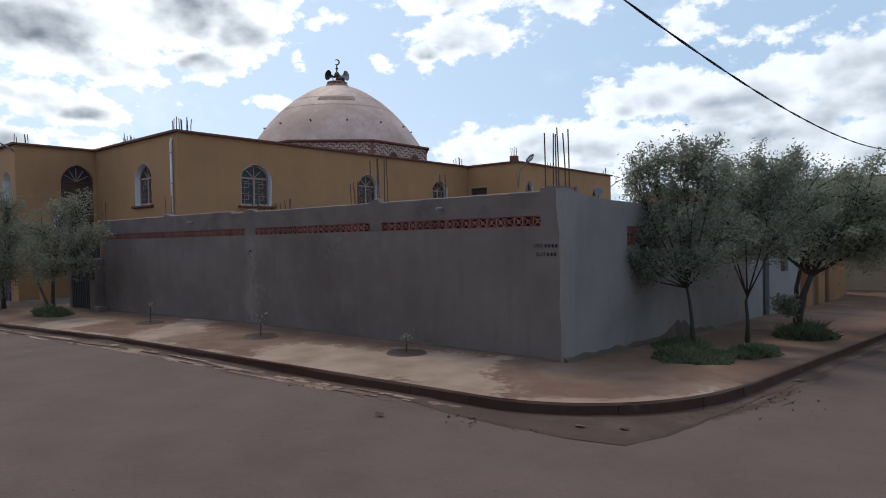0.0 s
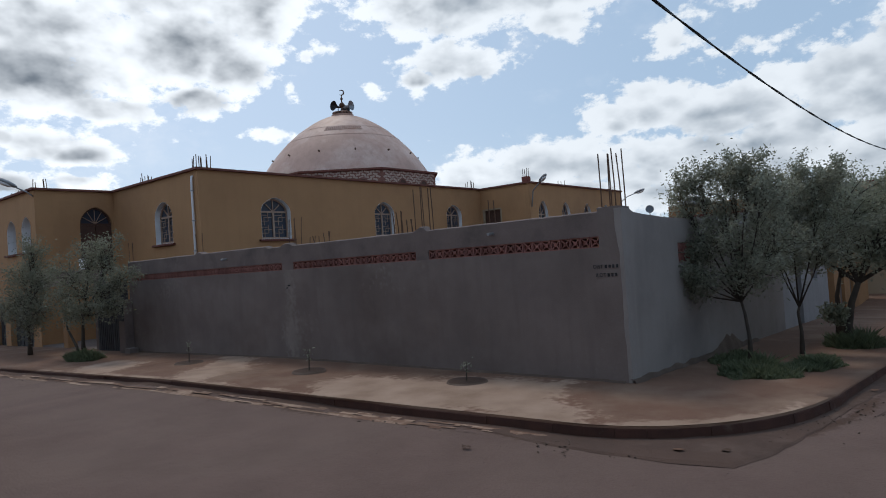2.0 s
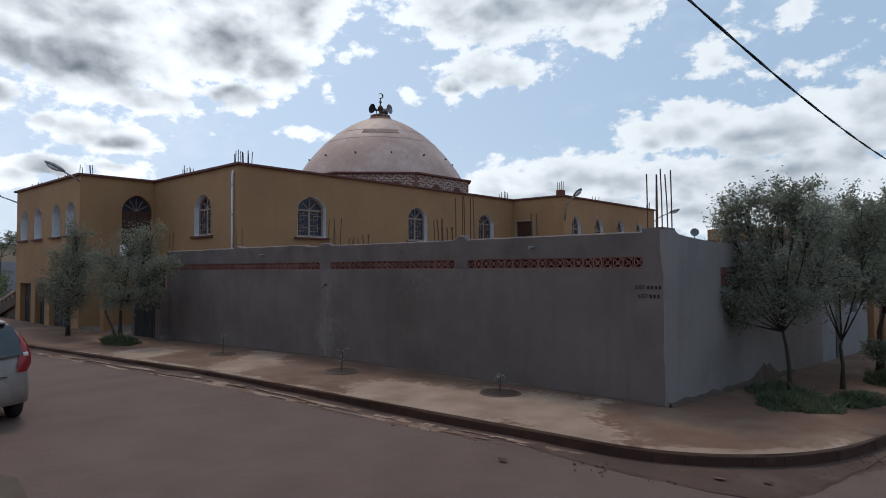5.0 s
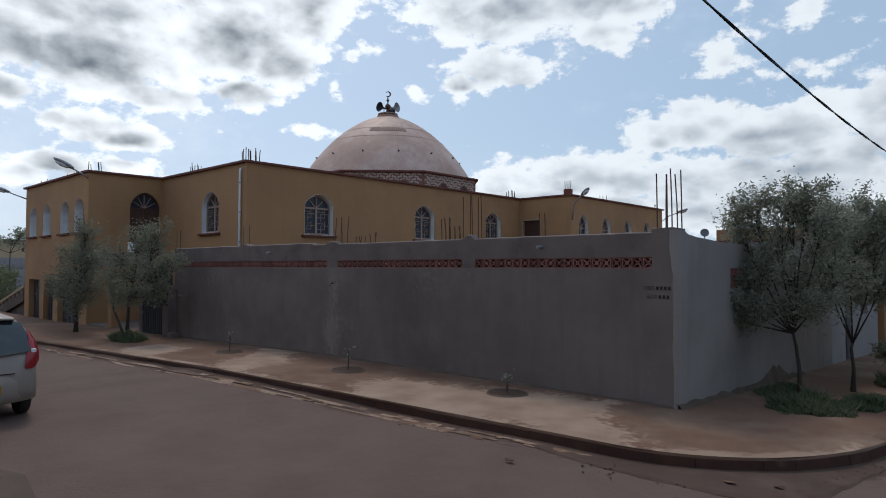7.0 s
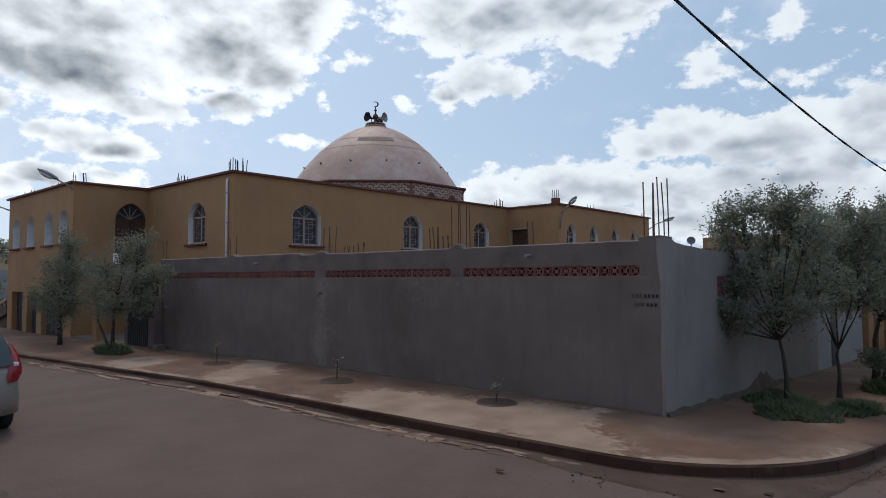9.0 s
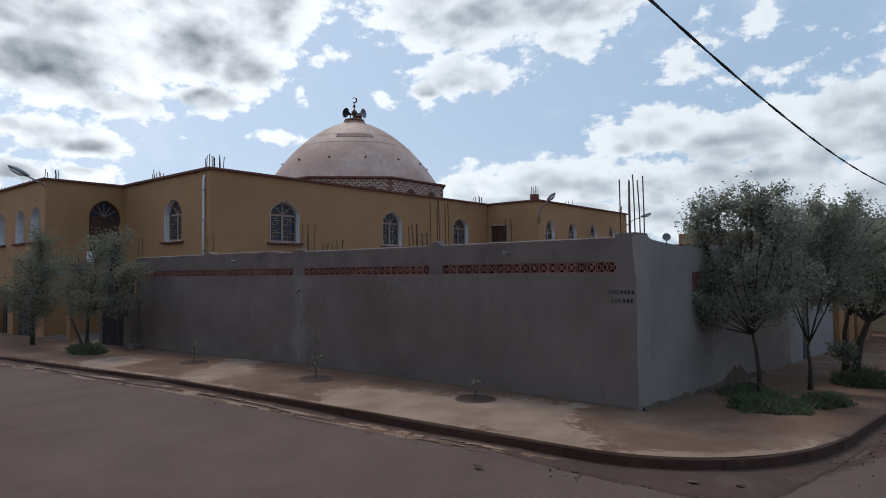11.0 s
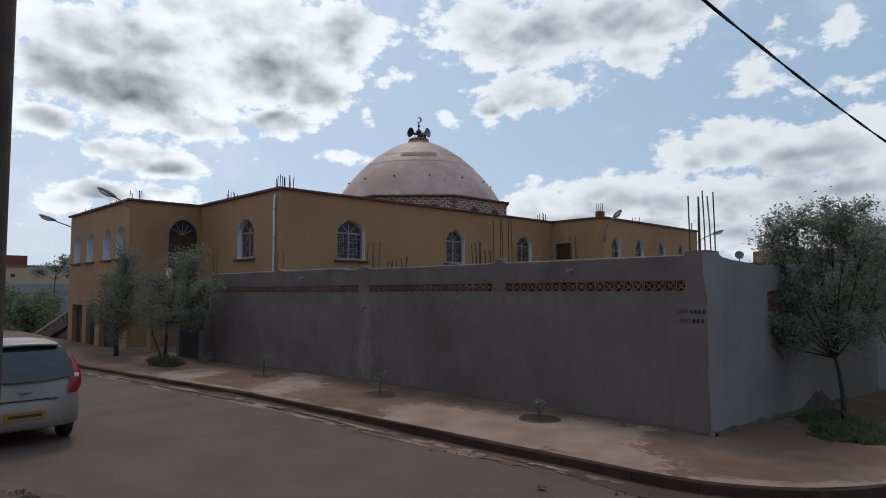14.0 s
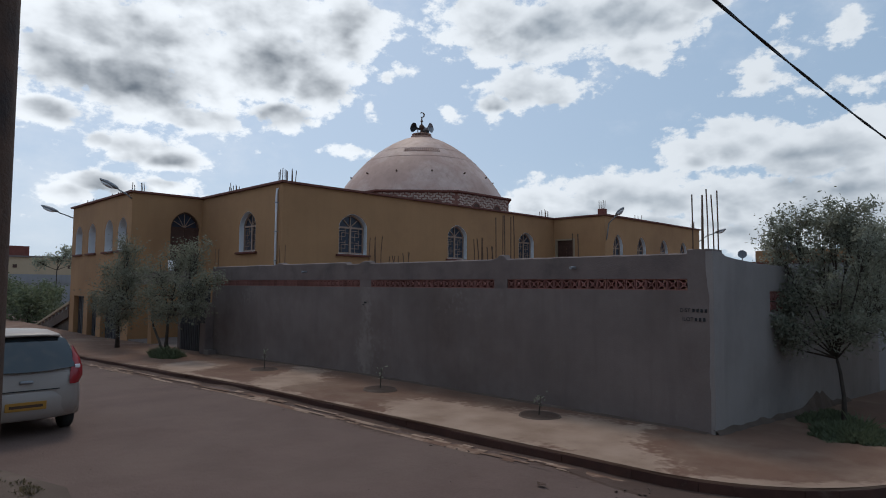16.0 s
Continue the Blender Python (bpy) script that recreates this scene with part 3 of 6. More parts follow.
tagged(part("gutter_earth", bm, ASPHALT, smooth=True), "brown earth washed along the kerb", "earth", kind="stuff")
# a worn concrete channel beside the kerb, broken into strips
bm = bmesh.new()
pale = bm.verts.layers.float.new("pale")
rows = []
for x, y in along(EDGE[34:54], 0.1):
    row = []
    for j in range(6):
        q = 0.14 + 0.055 * j + 0.02 * noise.noise((x * 0.6, 3, 1))
        v = bm.verts.new((x, y - q, ground_z(x, y - q) + ROAD + 0.015 * noise.noise((x * 0.6, (y - q) * 0.6, 0)) + 0.012 + (0.01 + 0.024 * max(0.0, min(1.0, (-x - 2.5) / 5))) * (1 - j / 5) - (0.008 if j == 5 else 0)))
        v[pale] = max(0.0, min(1.0, 0.45 + 1.1 * noise.noise((x * 0.9, q * 14, 6))))
        row.append(v)
    rows.append(row)
for i, (a, b) in enumerate(zip(rows, rows[1:])):
    for k in range(5):
        c = a[k].co
        if noise.noise((c.x * 0.55, k * 0.9, 9)) + 0.4 * noise.noise((c.x * 3, k * 2.1, 4)) > 0.02:
            bm.faces.new((a[k], a[k + 1], b[k + 1], b[k]))
bmesh.ops.delete(bm, geom=[v for v in bm.verts if not v.link_faces], context="VERTS")
tagged(part("gutter_channel", bm, SLAB), "worn broken concrete channel along the kerb", "gutter", kind="stuff")
# the unsurfaced corner: bare earth between the kerb and the straight ends of both road surfaces
RIM = along(((-1.5, -2.78), (0.0, -3.0), (1.0, -3.03), (1.75, -3.0), (2.25, -2.86), (2.42, -2.5), (2.62, -1.7), (2.88, -0.3), (3.14, 1.7), (3.2, 2.4)), 0.12)
KERBSIDE = along(EDGE[50:67], 0.04)
bm = bmesh.new()
rows = []
for i, (x, y) in enumerate(RIM):
    jag = 0.018 * noise.noise((x * 7, y * 7, 1)) + 0.03 * noise.noise((x * 2, y * 2, 4))
    x, y = x + jag, y - jag
    kx, ky = KERBSIDE[min(len(KERBSIDE) - 1, int(i / (len(RIM) - 1) * (len(KERBSIDE) - 1)))]
    row = []
    for s in (0.0, 0.1, 0.25, 0.45, 0.7, 1.0):
        px, py = x + (kx - x) * s, y + (ky - y) * s
        row.append(bm.verts.new((px, py, ground_z(px, py) + ROAD + 0.015 * noise.noise((px * 0.6, py * 0.6, 0)) + (0.004 if s == 0 else 0.02 + 0.006 * noise.noise((px * 4, py * 4, 2))))))
    rows.append(row)
for a, b in zip(rows, rows[1:]):
    for k in range(5):
        bm.faces.new((a[k], a[k + 1], b[k + 1], b[k]))
bmesh.ops.recalc_face_normals(bm, faces=bm.faces[:])
tagged(part("corner_earth", bm, EARTH), "bare brown earth left unsurfaced at the corner", "earth", kind="stuff")

# the near side: a low earth verge with weeds
bm = bmesh.new()
xs, rows = [-50 + k for k in range(62)], []
for x in xs:
    e = -8.45 + 0.7 * math.exp(-((x + 3.8) / 1.6) ** 2) + 0.08 * noise.noise((x * 0.7, 1, 1))
    rows.append([bm.verts.new((x, y, ground_z(x, 0) + z)) for y, z in ((e + 0.06, ROAD - 0.05), (e, -0.05), (e - 0.6, 0.01 + 0.04 * noise.noise((x, 2, 2))), (e - 4.5, 0.05), (-40, 0.1))])
for a, b in zip(rows, rows[1:]):
    for k in range(4):
        bm.faces.new((a[k], a[k + 1], b[k + 1], b[k]))
bmesh.ops.recalc_face_normals(bm, faces=bm.faces[:])
tagged(part("verge", bm, DIRT, smooth=True), "earth verge with sparse weeds beside the road", "verge", kind="structure")


# unseen houses added to close the street behind the camera and cut sky light
bm = boxes(((-46, -24, -0.8), (-16, -15.5, 5.5)), ((-15, -24, -0.8), (2, -14.5, 7.6)), ((3, -24, -0.8), (26, -15.0, 5.0)), bevel=0.04)
tagged(part("street_houses", bm, BEIGE), "unseen plain beige houses, added to cut sky light on the street wall", "houses", kind="structure")


# ---- boundary wall ----
TOP_OF_BAND, CL_TOP, CL_BOT = 2.78, 2.37, 2.185
BAYS = ((-17.2, -8.94, 44), (-8.5, -4.44, 22), (-4.1, -0.38, 20))
wall = thing("wall_street", "grey cement-rendered street wall with a band of red vent blocks", "wall", kind="structure")
bm = bmesh.new()
pale = bm.verts.layers.float.new("pale")
nx, nz = 190, 32


def coat(x, z):
    """Where the street wall carries paler cement: over the hidden pier, along the foot of the band, in worn patches."""
    wob = 0.12 * noise.noise((z * 1.7, x * 0.4, 2))
    k = 0.6 * math.exp(-((x + 8.72 + wob) / 0.26) ** 2) + 0.3 * math.exp(-((x + 4.27 + wob) / 0.18) ** 2) * max(0.0, z - 1.2)
    k += 0.5 * max(0.0, noise.noise((x * 0.45, z * 0.9, 12)) - 0.12) * 1.6
    return max(0.0, min(1.0, k))


cols = []
for k in range(nx + 1):
    x = -17.4 + 17.0 * k / nx
    col = [bm.verts.new((x, 0.004 * noise.noise((x * 1.1, j * 0.3, 2)), -0.8 + (CL_BOT + 0.8) * j / nz)) for j in range(nz + 1)]
    for v in col:
        v[pale] = coat(v.co.x, v.co.z)
    cols.append(col + [bm.verts.new((x, 0.2, CL_BOT)), bm.verts.new((x, 0.2, -0.8))])
for a, b in zip(cols, cols[1:]):
    for k in range(nz + 3):
        bm.faces.new((a[k], b[k], b[(k + 1) % (nz + 3)], a[(k + 1) % (nz + 3)]))
bm.faces.new(cols[0]), bm.faces.new(cols[-1][::-1])
bmesh.ops.recalc_face_normals(bm, faces=bm.faces[:])
part("wall_base", bm, CEMENT, wall)
bm = bmesh.new()
cols = []
for k in range(171):
    x = -17.4 + 17.0 * k / 170
    lump = 0.012 * noise.noise((x * 1.3, 0, 7)) + 0.01 * noise.noise((x * 5, 0, 9))
    for c, h, w in ((-4.27, 0.09, 0.13), (-8.72, 0.07, 0.2), (-12.9, 0.05, 0.16)):
        lump += h * math.exp(-((x - c) / w) ** 4)
    z = TOP_OF_BAND + lump + (0.05 if x < -9.5 else 0)
    cols.append([bm.verts.new((x, y, q)) for y, q in ((-0.004, CL_TOP), (-0.006, z - 0.02), (0.03, z), (0.17, z + 0.01), (0.2, CL_TOP))])
for a, b in zip(cols, cols[1:]):
    for k in range(5):
        bm.faces.new((a[k], b[k], b[(k + 1) % 5], a[(k + 1) % 5]))
bm.faces.new(cols[0]), bm.faces.new(cols[-1][::-1])
bmesh.ops.recalc_face_normals(bm, faces=bm.faces[:])
part("wall_coping", bm, CEMENT_TOP, wall, "rough pale cement coping")
for x0, x1 in ((-17.4, -17.2), (-8.94, -8.5), (-4.44, -4.1)):
    part("pier", boxes(((x0, 0.0, CL_BOT), (x1, 0.2, CL_TOP))), CEMENT_TOP, wall)
# corner pier
bm = boxes(((-0.40, -0.012, -0.6), (0.0, 0.34, 2.83)))
bmesh.ops.subdivide_edges(bm, edges=bm.edges[:], cuts=5, use_grid_fill=True)
for v in bm.verts:
    if v.co.z > 2.7:
        v.co.z += 0.03 * noise.noise((v.co.x * 6, v.co.y * 6, 1))
    v.co.x += 0.008 * noise.noise((v.co.z * 2, v.co.y * 3, 5)) if v.co.x > -0.05 else 0
part("corner_pier", bm, CEMENT, wall)
# ragged pale plaster wrapped round the pier's edge
bm = bmesh.new()
rows = []
for k in range(46):
    z = -0.4 + 3.2 * k / 45
    w = 0.06 + 0.015 * noise.noise((z * 1.6, 3, 3)) + 0.012 * noise.noise((z * 6, 1, 3)) + 0.05 * max(0.0, min(1.0, (z - 2.0) / 0.5))
    rows.append([bm.verts.new(p) for p in ((-w, -0.0125, z), (-w + 0.02, -0.021, z), (0.004, -0.022, z), (0.014, -0.012, z), (0.014, 0.33, z), (0.004, 0.335, z))])
for a, b in zip(rows, rows[1:]):
    for k in range(5):
        bm.faces.new((a[k], a[k + 1], b[k + 1], b[k]))
bmesh.ops.recalc_face_normals(bm, faces=bm.faces[:])
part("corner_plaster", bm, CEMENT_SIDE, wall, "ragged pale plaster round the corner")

side = thing("wall_side", "smooth cement side wall, coloured lighter than the street wall, with a small vent grille", "wall", kind="structure")
bm = bmesh.new()
prof = [(0.34, 2.79), (0.5, 2.74), (0.9, 2.71), (1.4, 2.69), (1.9, 2.665), (2.4, 2.66), (4.0, 2.64), (6.0, 2.6), (8.5, 2.55), (11.0, 2.5)]
m90 = Matrix.Rotation(math.pi / 2, 4, "Z")
pts = [(0.34, -0.8), (11.0, -1.2)] + prof[::-1]
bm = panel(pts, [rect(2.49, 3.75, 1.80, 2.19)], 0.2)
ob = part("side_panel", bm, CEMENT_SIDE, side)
ob.matrix_local = m90


# ---- vent blocks ----
def vent_block(s, depth):
    """Square clay block with a pierced star pattern."""
    bm = bmesh.new()
    h, r = s / 2, s * 0.075
    for lo, hi in (((-h, -h), (h, -h + r)), ((-h, h - r), (h, h)), ((-h, -h + r), (-h + r, h - r)), ((h - r, -h + r), (h, h - r))):
        box(bm, (lo[0], 0, lo[1]), (hi[0], depth, hi[1]))
    for sgn in (1, -1):
        k = (h - r) * 1.0
        d = Vector((1, 0, sgn)).normalized()
        w = Vector((-d.z, 0, d.x)) * (r * 0.62)
        a, b = Vector((-k, 0.004, -k * sgn)), Vector((k, 0.004, k * sgn))
        vs = [bm.verts.new(p + q + Vector((0, y, 0))) for y in (0, depth - 0.01) for p, q in ((a, -w), (b, -w), (b, w), (a, w))]
        for f in ((0, 1, 2, 3), (7, 6, 5, 4), (0, 4, 5, 1), (2, 6, 7, 3)):
            bm.faces.new([vs[i] for i in f])
    q = h * 0.42
    ring = [[bm.verts.new((c * f, y, e * f)) for c, e in ((q, 0), (0, q), (-q, 0), (0, -q))] for f, y in ((1, 0.002), (0.55, 0.002), (0.55, depth - 0.012), (1, depth - 0.012))]
    for a in range(4):
        for k in range(4):
            bm.faces.new((ring[a][k], ring[a][(k + 1) % 4], ring[(a + 1) % 4][(k + 1) % 4], ring[(a + 1) % 4][k]))
    bmesh.ops.recalc_face_normals(bm, faces=bm.faces[:])
    return bm


block = mesh_of("vent_block", vent_block(0.172, 0.18), TERRA)
for x0, x1, n in BAYS:
    step = (x1 - x0) / n
    for k in range(n):
        ob = new("vent_block", block)
        ob.parent = wall
        ob.location = (x0 + step * (k + 0.5), 0.012 + random.uniform(-0.004, 0.004), (CL_TOP + CL_BOT) / 2)
    part("vent_bed", boxes(((x0, 0.004, CL_BOT), (x1, 0.19, CL_BOT + 0.006)), ((x0, 0.004, CL_TOP - 0.006), (x1, 0.19, CL_TOP))), TERRA, wall)
for k in range(7):
    for j in range(2):
        ob = new("vent_block", block)
        ob.parent = side
        ob.rotation_euler = (0, 0, math.pi / 2)
        ob.location = (-0.02, 2.49 + 0.18 * (k + 0.5), 1.80 + 0.195 * (j + 0.5))
# rain spouts through the coping
for x, z in ((-11.44, 2.6), (-2.5, 2.58)):
    bm = bmesh.new()
    tube(bm, ((x, 0.1, z), (x, -0.16, z - 0.01)), 0.028, 10)
    tagged(part("rain_spout", bm, GREY), "short grey pipe spout poking out of the coping", "pipe", "wall spouts")
# two small black blocks as dark spots on the plaster
for x, z, s in ((-8.70, 1.80, 0.05), (-8.78, 1.74, 0.03)):
    part("plaster_hole", boxes(((x - s, -0.018, z - s * 0.4), (x + s, -0.005, z + s * 0.4)), bevel=0.004), INK, wall)


def stencil(body, x, z, size):
    """Painted letters on the street wall."""
    cu = bpy.data.curves.new("stencil", "FONT")
    cu.body, cu.size, cu.extrude = body, size, 0.001
    ob = new("stencil_text", cu)
    dg = bpy.context.evaluated_depsgraph_get()
    me = bpy.data.meshes.new_from_object(ob.evaluated_get(dg))
    bpy.data.objects.remove(ob)
    me.materials.clear()
    me.materials.append(INK)
    t = new("stencil_text", me)
    t.parent = wall
    t.matrix_local = pose(x, -0.0235, z, 90, 0, 0)
    t["label"] = "black stencilled letters"


stencil("DIST", -0.53, 1.845, 0.085)
stencil("ILOT", -0.49, 1.705, 0.085)
part("stencil_bars", boxes(*(((-0.325 + 0.065 * k, -0.0245, 1.845), (-0.293 + 0.065 * k, -0.0125, 1.898)) for k in range(4)),
                           *(((-0.285 + 0.065 * k, -0.0245, 1.705), (-0.253 + 0.065 * k, -0.0125, 1.758)) for k in range(3))), INK, wall)


# ---- starter bars ----
def rebars(name, label, spots, z0, group, thick=0.011):
    """A cluster of bare reinforcing bars: spots are (x, y, top)."""
    b = thing(name, label, "rebar", group)
    for x, y, top in spots:
        bm = bmesh.new()
        bend = random.uniform(-0.02, 0.02)
        tube(bm, ((x, y, z0), (x + bend * 0.4, y, (z0 + top) / 2), (x + bend * 1.4, y + bend, top)), thick, 6)
        part("bar", bm, IRON, b)


rebars("starter_bars", "tall rusty starter bars rising from the corner pier", ((-0.33, 0.05, 3.72), (-0.26, 0.28, 3.72), (-0.19, 0.06, 3.7), (-0.1, 0.3, 3.72), (-0.09, 0.06, 3.78), (0.06 - 0.09, 0.3, 3.78)), 2.7, "wall starter bars")
for x, n, h, w in ((-17.28, 3, 0.68, 0.25), (-12.95, 2, 0.68, 0.22), (-8.48, 4, 0.66, 0.4), (-7.75, 4, 0.17, 0.28), (-7.25, 3, 0.23, 0.16),
                   (-4.95, 5, 0.46, 0.2), (-4.69, 5, 0.27, 0.28), (-4.22, 5, 0.9, 0.46), (-2.55, 2, 0.46, 0.07)):
    rebars("starter_bars", "rusty starter bars standing in the wall coping",
           [(x + w * (k / (n - 1) - 0.5) + random.uniform(-0.012, 0.012), 0.07 + 0.06 * (k % 2), TOP_OF_BAND + h * random.uniform(0.93, 1.04)) for k in range(n)], TOP_OF_BAND - 0.1, "wall starter bars", 0.01)


# ---- mosque ----
ROOF, XB, YB, XL, YL, XR, YR = 6.42, -18.93, 3.56, -26.57, 0.27, -15.36, 22.45
TURN_X = Matrix()                                   # faces -y: u runs along +x
TURN_Y = Matrix.Rotation(math.pi / 2, 4, "Z")       # faces +x: u runs along +y
mosque = thing("mosque", "ochre-painted two-storey mosque with pointed windows and a dome", "mosque")


def facade(name, turn, origin, outline, holes, thick=0.3):
    ob = part(name, panel(outline, holes, thick), OCHRE, mosque)
    ob.matrix_local = Matrix.Translation(origin) @ turn
    return ob


def grille(bm, u0, u1, z0, z1, y, r=0.012):
    """Square-spiral window bars inside a casement."""
    w, h = u1 - u0, z1 - z0

    def bar(a, b, c, d):
        x0, x1 = u0 + w * min(a, c), u0 + w * max(a, c)
        q0, q1 = z0 + h * min(b, d), z0 + h * max(b, d)
        box(bm, (x0 - r, y, q0 - r), (x1 + r, y + 0.02, q1 + r))
    for b in (0.0, 0.5):
        bar(0.33, b, 0.33, b + 0.32), bar(0.33, b + 0.32, 1.0, b + 0.32), bar(0.66, b + 0.16, 0.66, b + 0.5)
        bar(0.0, b + 0.16, 0.66, b + 0.16), bar(0.0, b + 0.41, 0.66, b + 0.41)


def window(turn, origin, u0, u1, z0, spring, top, label, pointed=True, lattice=True, sill=True, depth=0.2):
    """An arched two-leaf window set back in a white reveal."""
    m = Matrix.Translation(origin) @ turn
    w = tagged(new("window"), label)
    w.parent = mosque
    w.matrix_local = m
    out = arch(u0, u1, z0, spring, top) if pointed else rect(u0, u1, z0, top)
    part("reveal", strip(out, 0.01, 0.003, depth), WHITE, w, "white painted reveal")
    ins = 0.03
    fr = arch(u0 + ins, u1 - ins, z0 + ins, spring, top - ins) if pointed else rect(u0 + ins, u1 - ins, z0 + ins, top - ins)
    part("frame", strip(fr, 0.06, depth - 0.05, depth + 0.03), WOOD, w)
    c, bars = (u0 + u1) / 2, bmesh.new()
    box(bars, (c - 0.045, depth - 0.045, z0 + 0.06), (c + 0.045, depth + 0.02, spring))
    box(bars, (u0 + 0.05, depth - 0.05, spring - 0.05), (u1 - 0.05, depth + 0.02, spring + 0.03))
    if pointed:
        for a in (-48, 0, 48):
            d = Vector((math.sin(radians(a)), 0, math.cos(radians(a))))
            ln = (top - spring - 0.06) * (1.0 if a == 0 else 0.9)
            n = Vector((d.z, 0, -d.x)) * 0.02
            vs = [bars.verts.new(Vector((c, y, spring)) + q) for y in (depth - 0.04, depth + 0.01) for q in (-n, n, n + d * ln, -n + d * ln)]
            for f in ((0, 1, 2, 3), (7, 6, 5, 4), (0, 4, 5, 1), (1, 5, 6, 2), (2, 6, 7, 3), (3, 7, 4, 0)):
                bars.faces.new([vs[i] for i in f])
    part("mullion", bars, WOOD, w)
    if lattice:
        g = bmesh.new()
        grille(g, u0 + 0.09, c - 0.06, z0 + 0.1, spring - 0.06, depth - 0.03)
        grille(g, c + 0.06, u1 - 0.09, z0 + 0.1, spring - 0.06, depth - 0.03)
        part("grille", g, WOOD, w, "thin square-spiral window bars")
    pane = bmesh.new()
    pane.faces.new([pane.verts.new((u, depth + 0.012, z)) for u, z in fr])
    back = bmesh.ops.extrude_face_region(pane, geom=pane.faces[:])
    bmesh.ops.translate(pane, verts=[g for g in back["geom"] if isinstance(g, bmesh.types.BMVert)], vec=(0, 0.008, 0))
    bmesh.ops.recalc_face_normals(pane, faces=pane.faces[:])
    part("pane", pane, GLASS, w)
    if sill:
        part("sill", boxes(((u0 - 0.16, -0.13, z0 - 0.1), (u1 + 0.16, 0.1, z0 - 0.012)), bevel=0.012), CORNICE, w, "red-brown projecting sill")
    return w


# face with the three large windows, running back from the street
F1 = [(6.38, 7.92, 3.62, 4.83, 5.43), (13.17, 14.6, 3.66, 4.83, 5.43), (19.0, 20.42, 3.7, 4.85, 5.43)]
facade("wall", TURN_Y, (XB, 0, 0), rect(YB, YR, -1.6, ROOF), [arch(*w) for w in F1])
for w in F1:
    window(TURN_Y, (XB, 0, 0), *w, "pointed wooden window with thin spiral bars", depth=0.26)
# street-side faces
F0 = (-22.62, -21.12, 3.68, 4.83, 5.46)
facade("wall", TURN_X, (0, YB, 0), rect(XL, XB - 0.3, -1.6, ROOF), [arch(*F0)])
window(TURN_X, (0, YB, 0), *F0, "pointed wooden window with thin spiral bars", depth=0.26)
DOOR = (2.05, 3.45, 2.6, 4.95, 5.72)
facade("wall", TURN_Y, (XL, 0, 0), rect(YL, YB, -1.6, ROOF), [arch(*DOOR)])
LW = [(-35.3, -34.1, 3.8, 4.8, 5.35), (-33.0, -31.8, 3.8, 4.8, 5.35), (-30.3, -29.1, 3.8, 4.8, 5.35), (-28.35, -27.15, 3.8, 4.8, 5.35)]
BAY_HOLES = [rect(-35.2, -33.4, -1.5, 1.55), rect(-32.7, -31.2, -1.5, 1.55), rect(-30.5, -27.5, -1.5, 1.55)]
facade("wall", TURN_X, (0, YL, 0), rect(-36.0, XL - 0.3, -1.6, ROOF), [arch(*w) for w in LW] + BAY_HOLES, 0.5)
for w in LW:
    window(TURN_X, (0, YL, 0), *w, "narrow pointed window in a deep white reveal", lattice=False, depth=0.4)
# dark ribbed panels stand in for the dark ground-floor openings
for u0, u1 in ((-35.2, -33.4), (-32.7, -31.2), (-30.5, -27.5)):
    d = part("shop_door", boxes(((u0, YL + 0.24, -1.2), (u1, YL + 0.3, 1.55))), DARKMETAL, mosque, "dark ribbed panel filling a ground-floor opening")
    part("door_rib", boxes(*(((u0 + (u1 - u0) * k / 6 - 0.02, YL + 0.215, -1.1), (u0 + (u1 - u0) * k / 6 + 0.02, YL + 0.24, 1.5)) for k in range(1, 6))), DARKMETAL, d)
# upper arched door with a fan light
door = tagged(new("door"), "brown arched double door with a fan light")
door.parent, door.matrix_local = mosque, Matrix.Translation((XL, 0, 0)) @ TURN_Y
part("fan_frame", strip(arch(*DOOR), 0.07, 0.1, 0.2), DARKWOOD, door)
fan = bmesh.new()
for a in (-60, -30, 0, 30, 60):
    d = Vector((math.sin(radians(a)), 0, math.cos(radians(a))))
    tube(fan, (Vector((2.75, 0.16, 4.97)), Vector((2.75, 0.16, 4.97)) + d * 0.64), 0.018, 6)
part("fan_spokes", fan, WOOD, door)
part("leaf", boxes(((2.1, 0.12, 2.6), (2.735, 0.2, 4.9)), bevel=0.01), DARKWOOD, door)
part("leaf", boxes(((2.765, 0.12, 2.6), (3.4, 0.2, 4.9)), bevel=0.01), DARKWOOD, door)
part("transom", boxes(((2.05, 0.08, 4.88), (3.45, 0.2, 4.98))), DARKWOOD, door)
pane = bmesh.new()
pane.faces.new([pane.verts.new((u, 0.205, z)) for u, z in arch(2.06, 3.44, 4.9, 4.96, 5.7)])
part("pane", pane, GLASS, door)
# rear wing to the right
facade("wall", TURN_X, (0, YR, 0), rect(XB, XR - 0.3, -1.6, ROOF), [rect(-18.8, -17.4, 4.0, 5.18)])
sh = part("shutter", boxes(((-18.7, YR + 0.12, 4.0), (-18.12, YR + 0.18, 5.12)), ((-18.08, YR + 0.12, 4.0), (-17.5, YR + 0.18, 5.12)), bevel=0.008), DARKWOOD, mosque, "closed brown wooden shutters")
part("slat", boxes(*(((-18.64, YR + 0.105, 4.1 + 0.09 * k), (-17.56, YR + 0.12, 4.15 + 0.09 * k)) for k in range(11))), DARKWOOD, sh)
part("shutter_surround", strip(rect(-18.8, -17.4, 4.0, 5.18), 0.09, -0.02, 0.14), BEIGE, mosque).location = (0, YR, 0)
F3 = [(y, y + 1.1, 3.95, 4.6, 5.4) for y in (23.4, 26.25, 29.25, 32.15)]
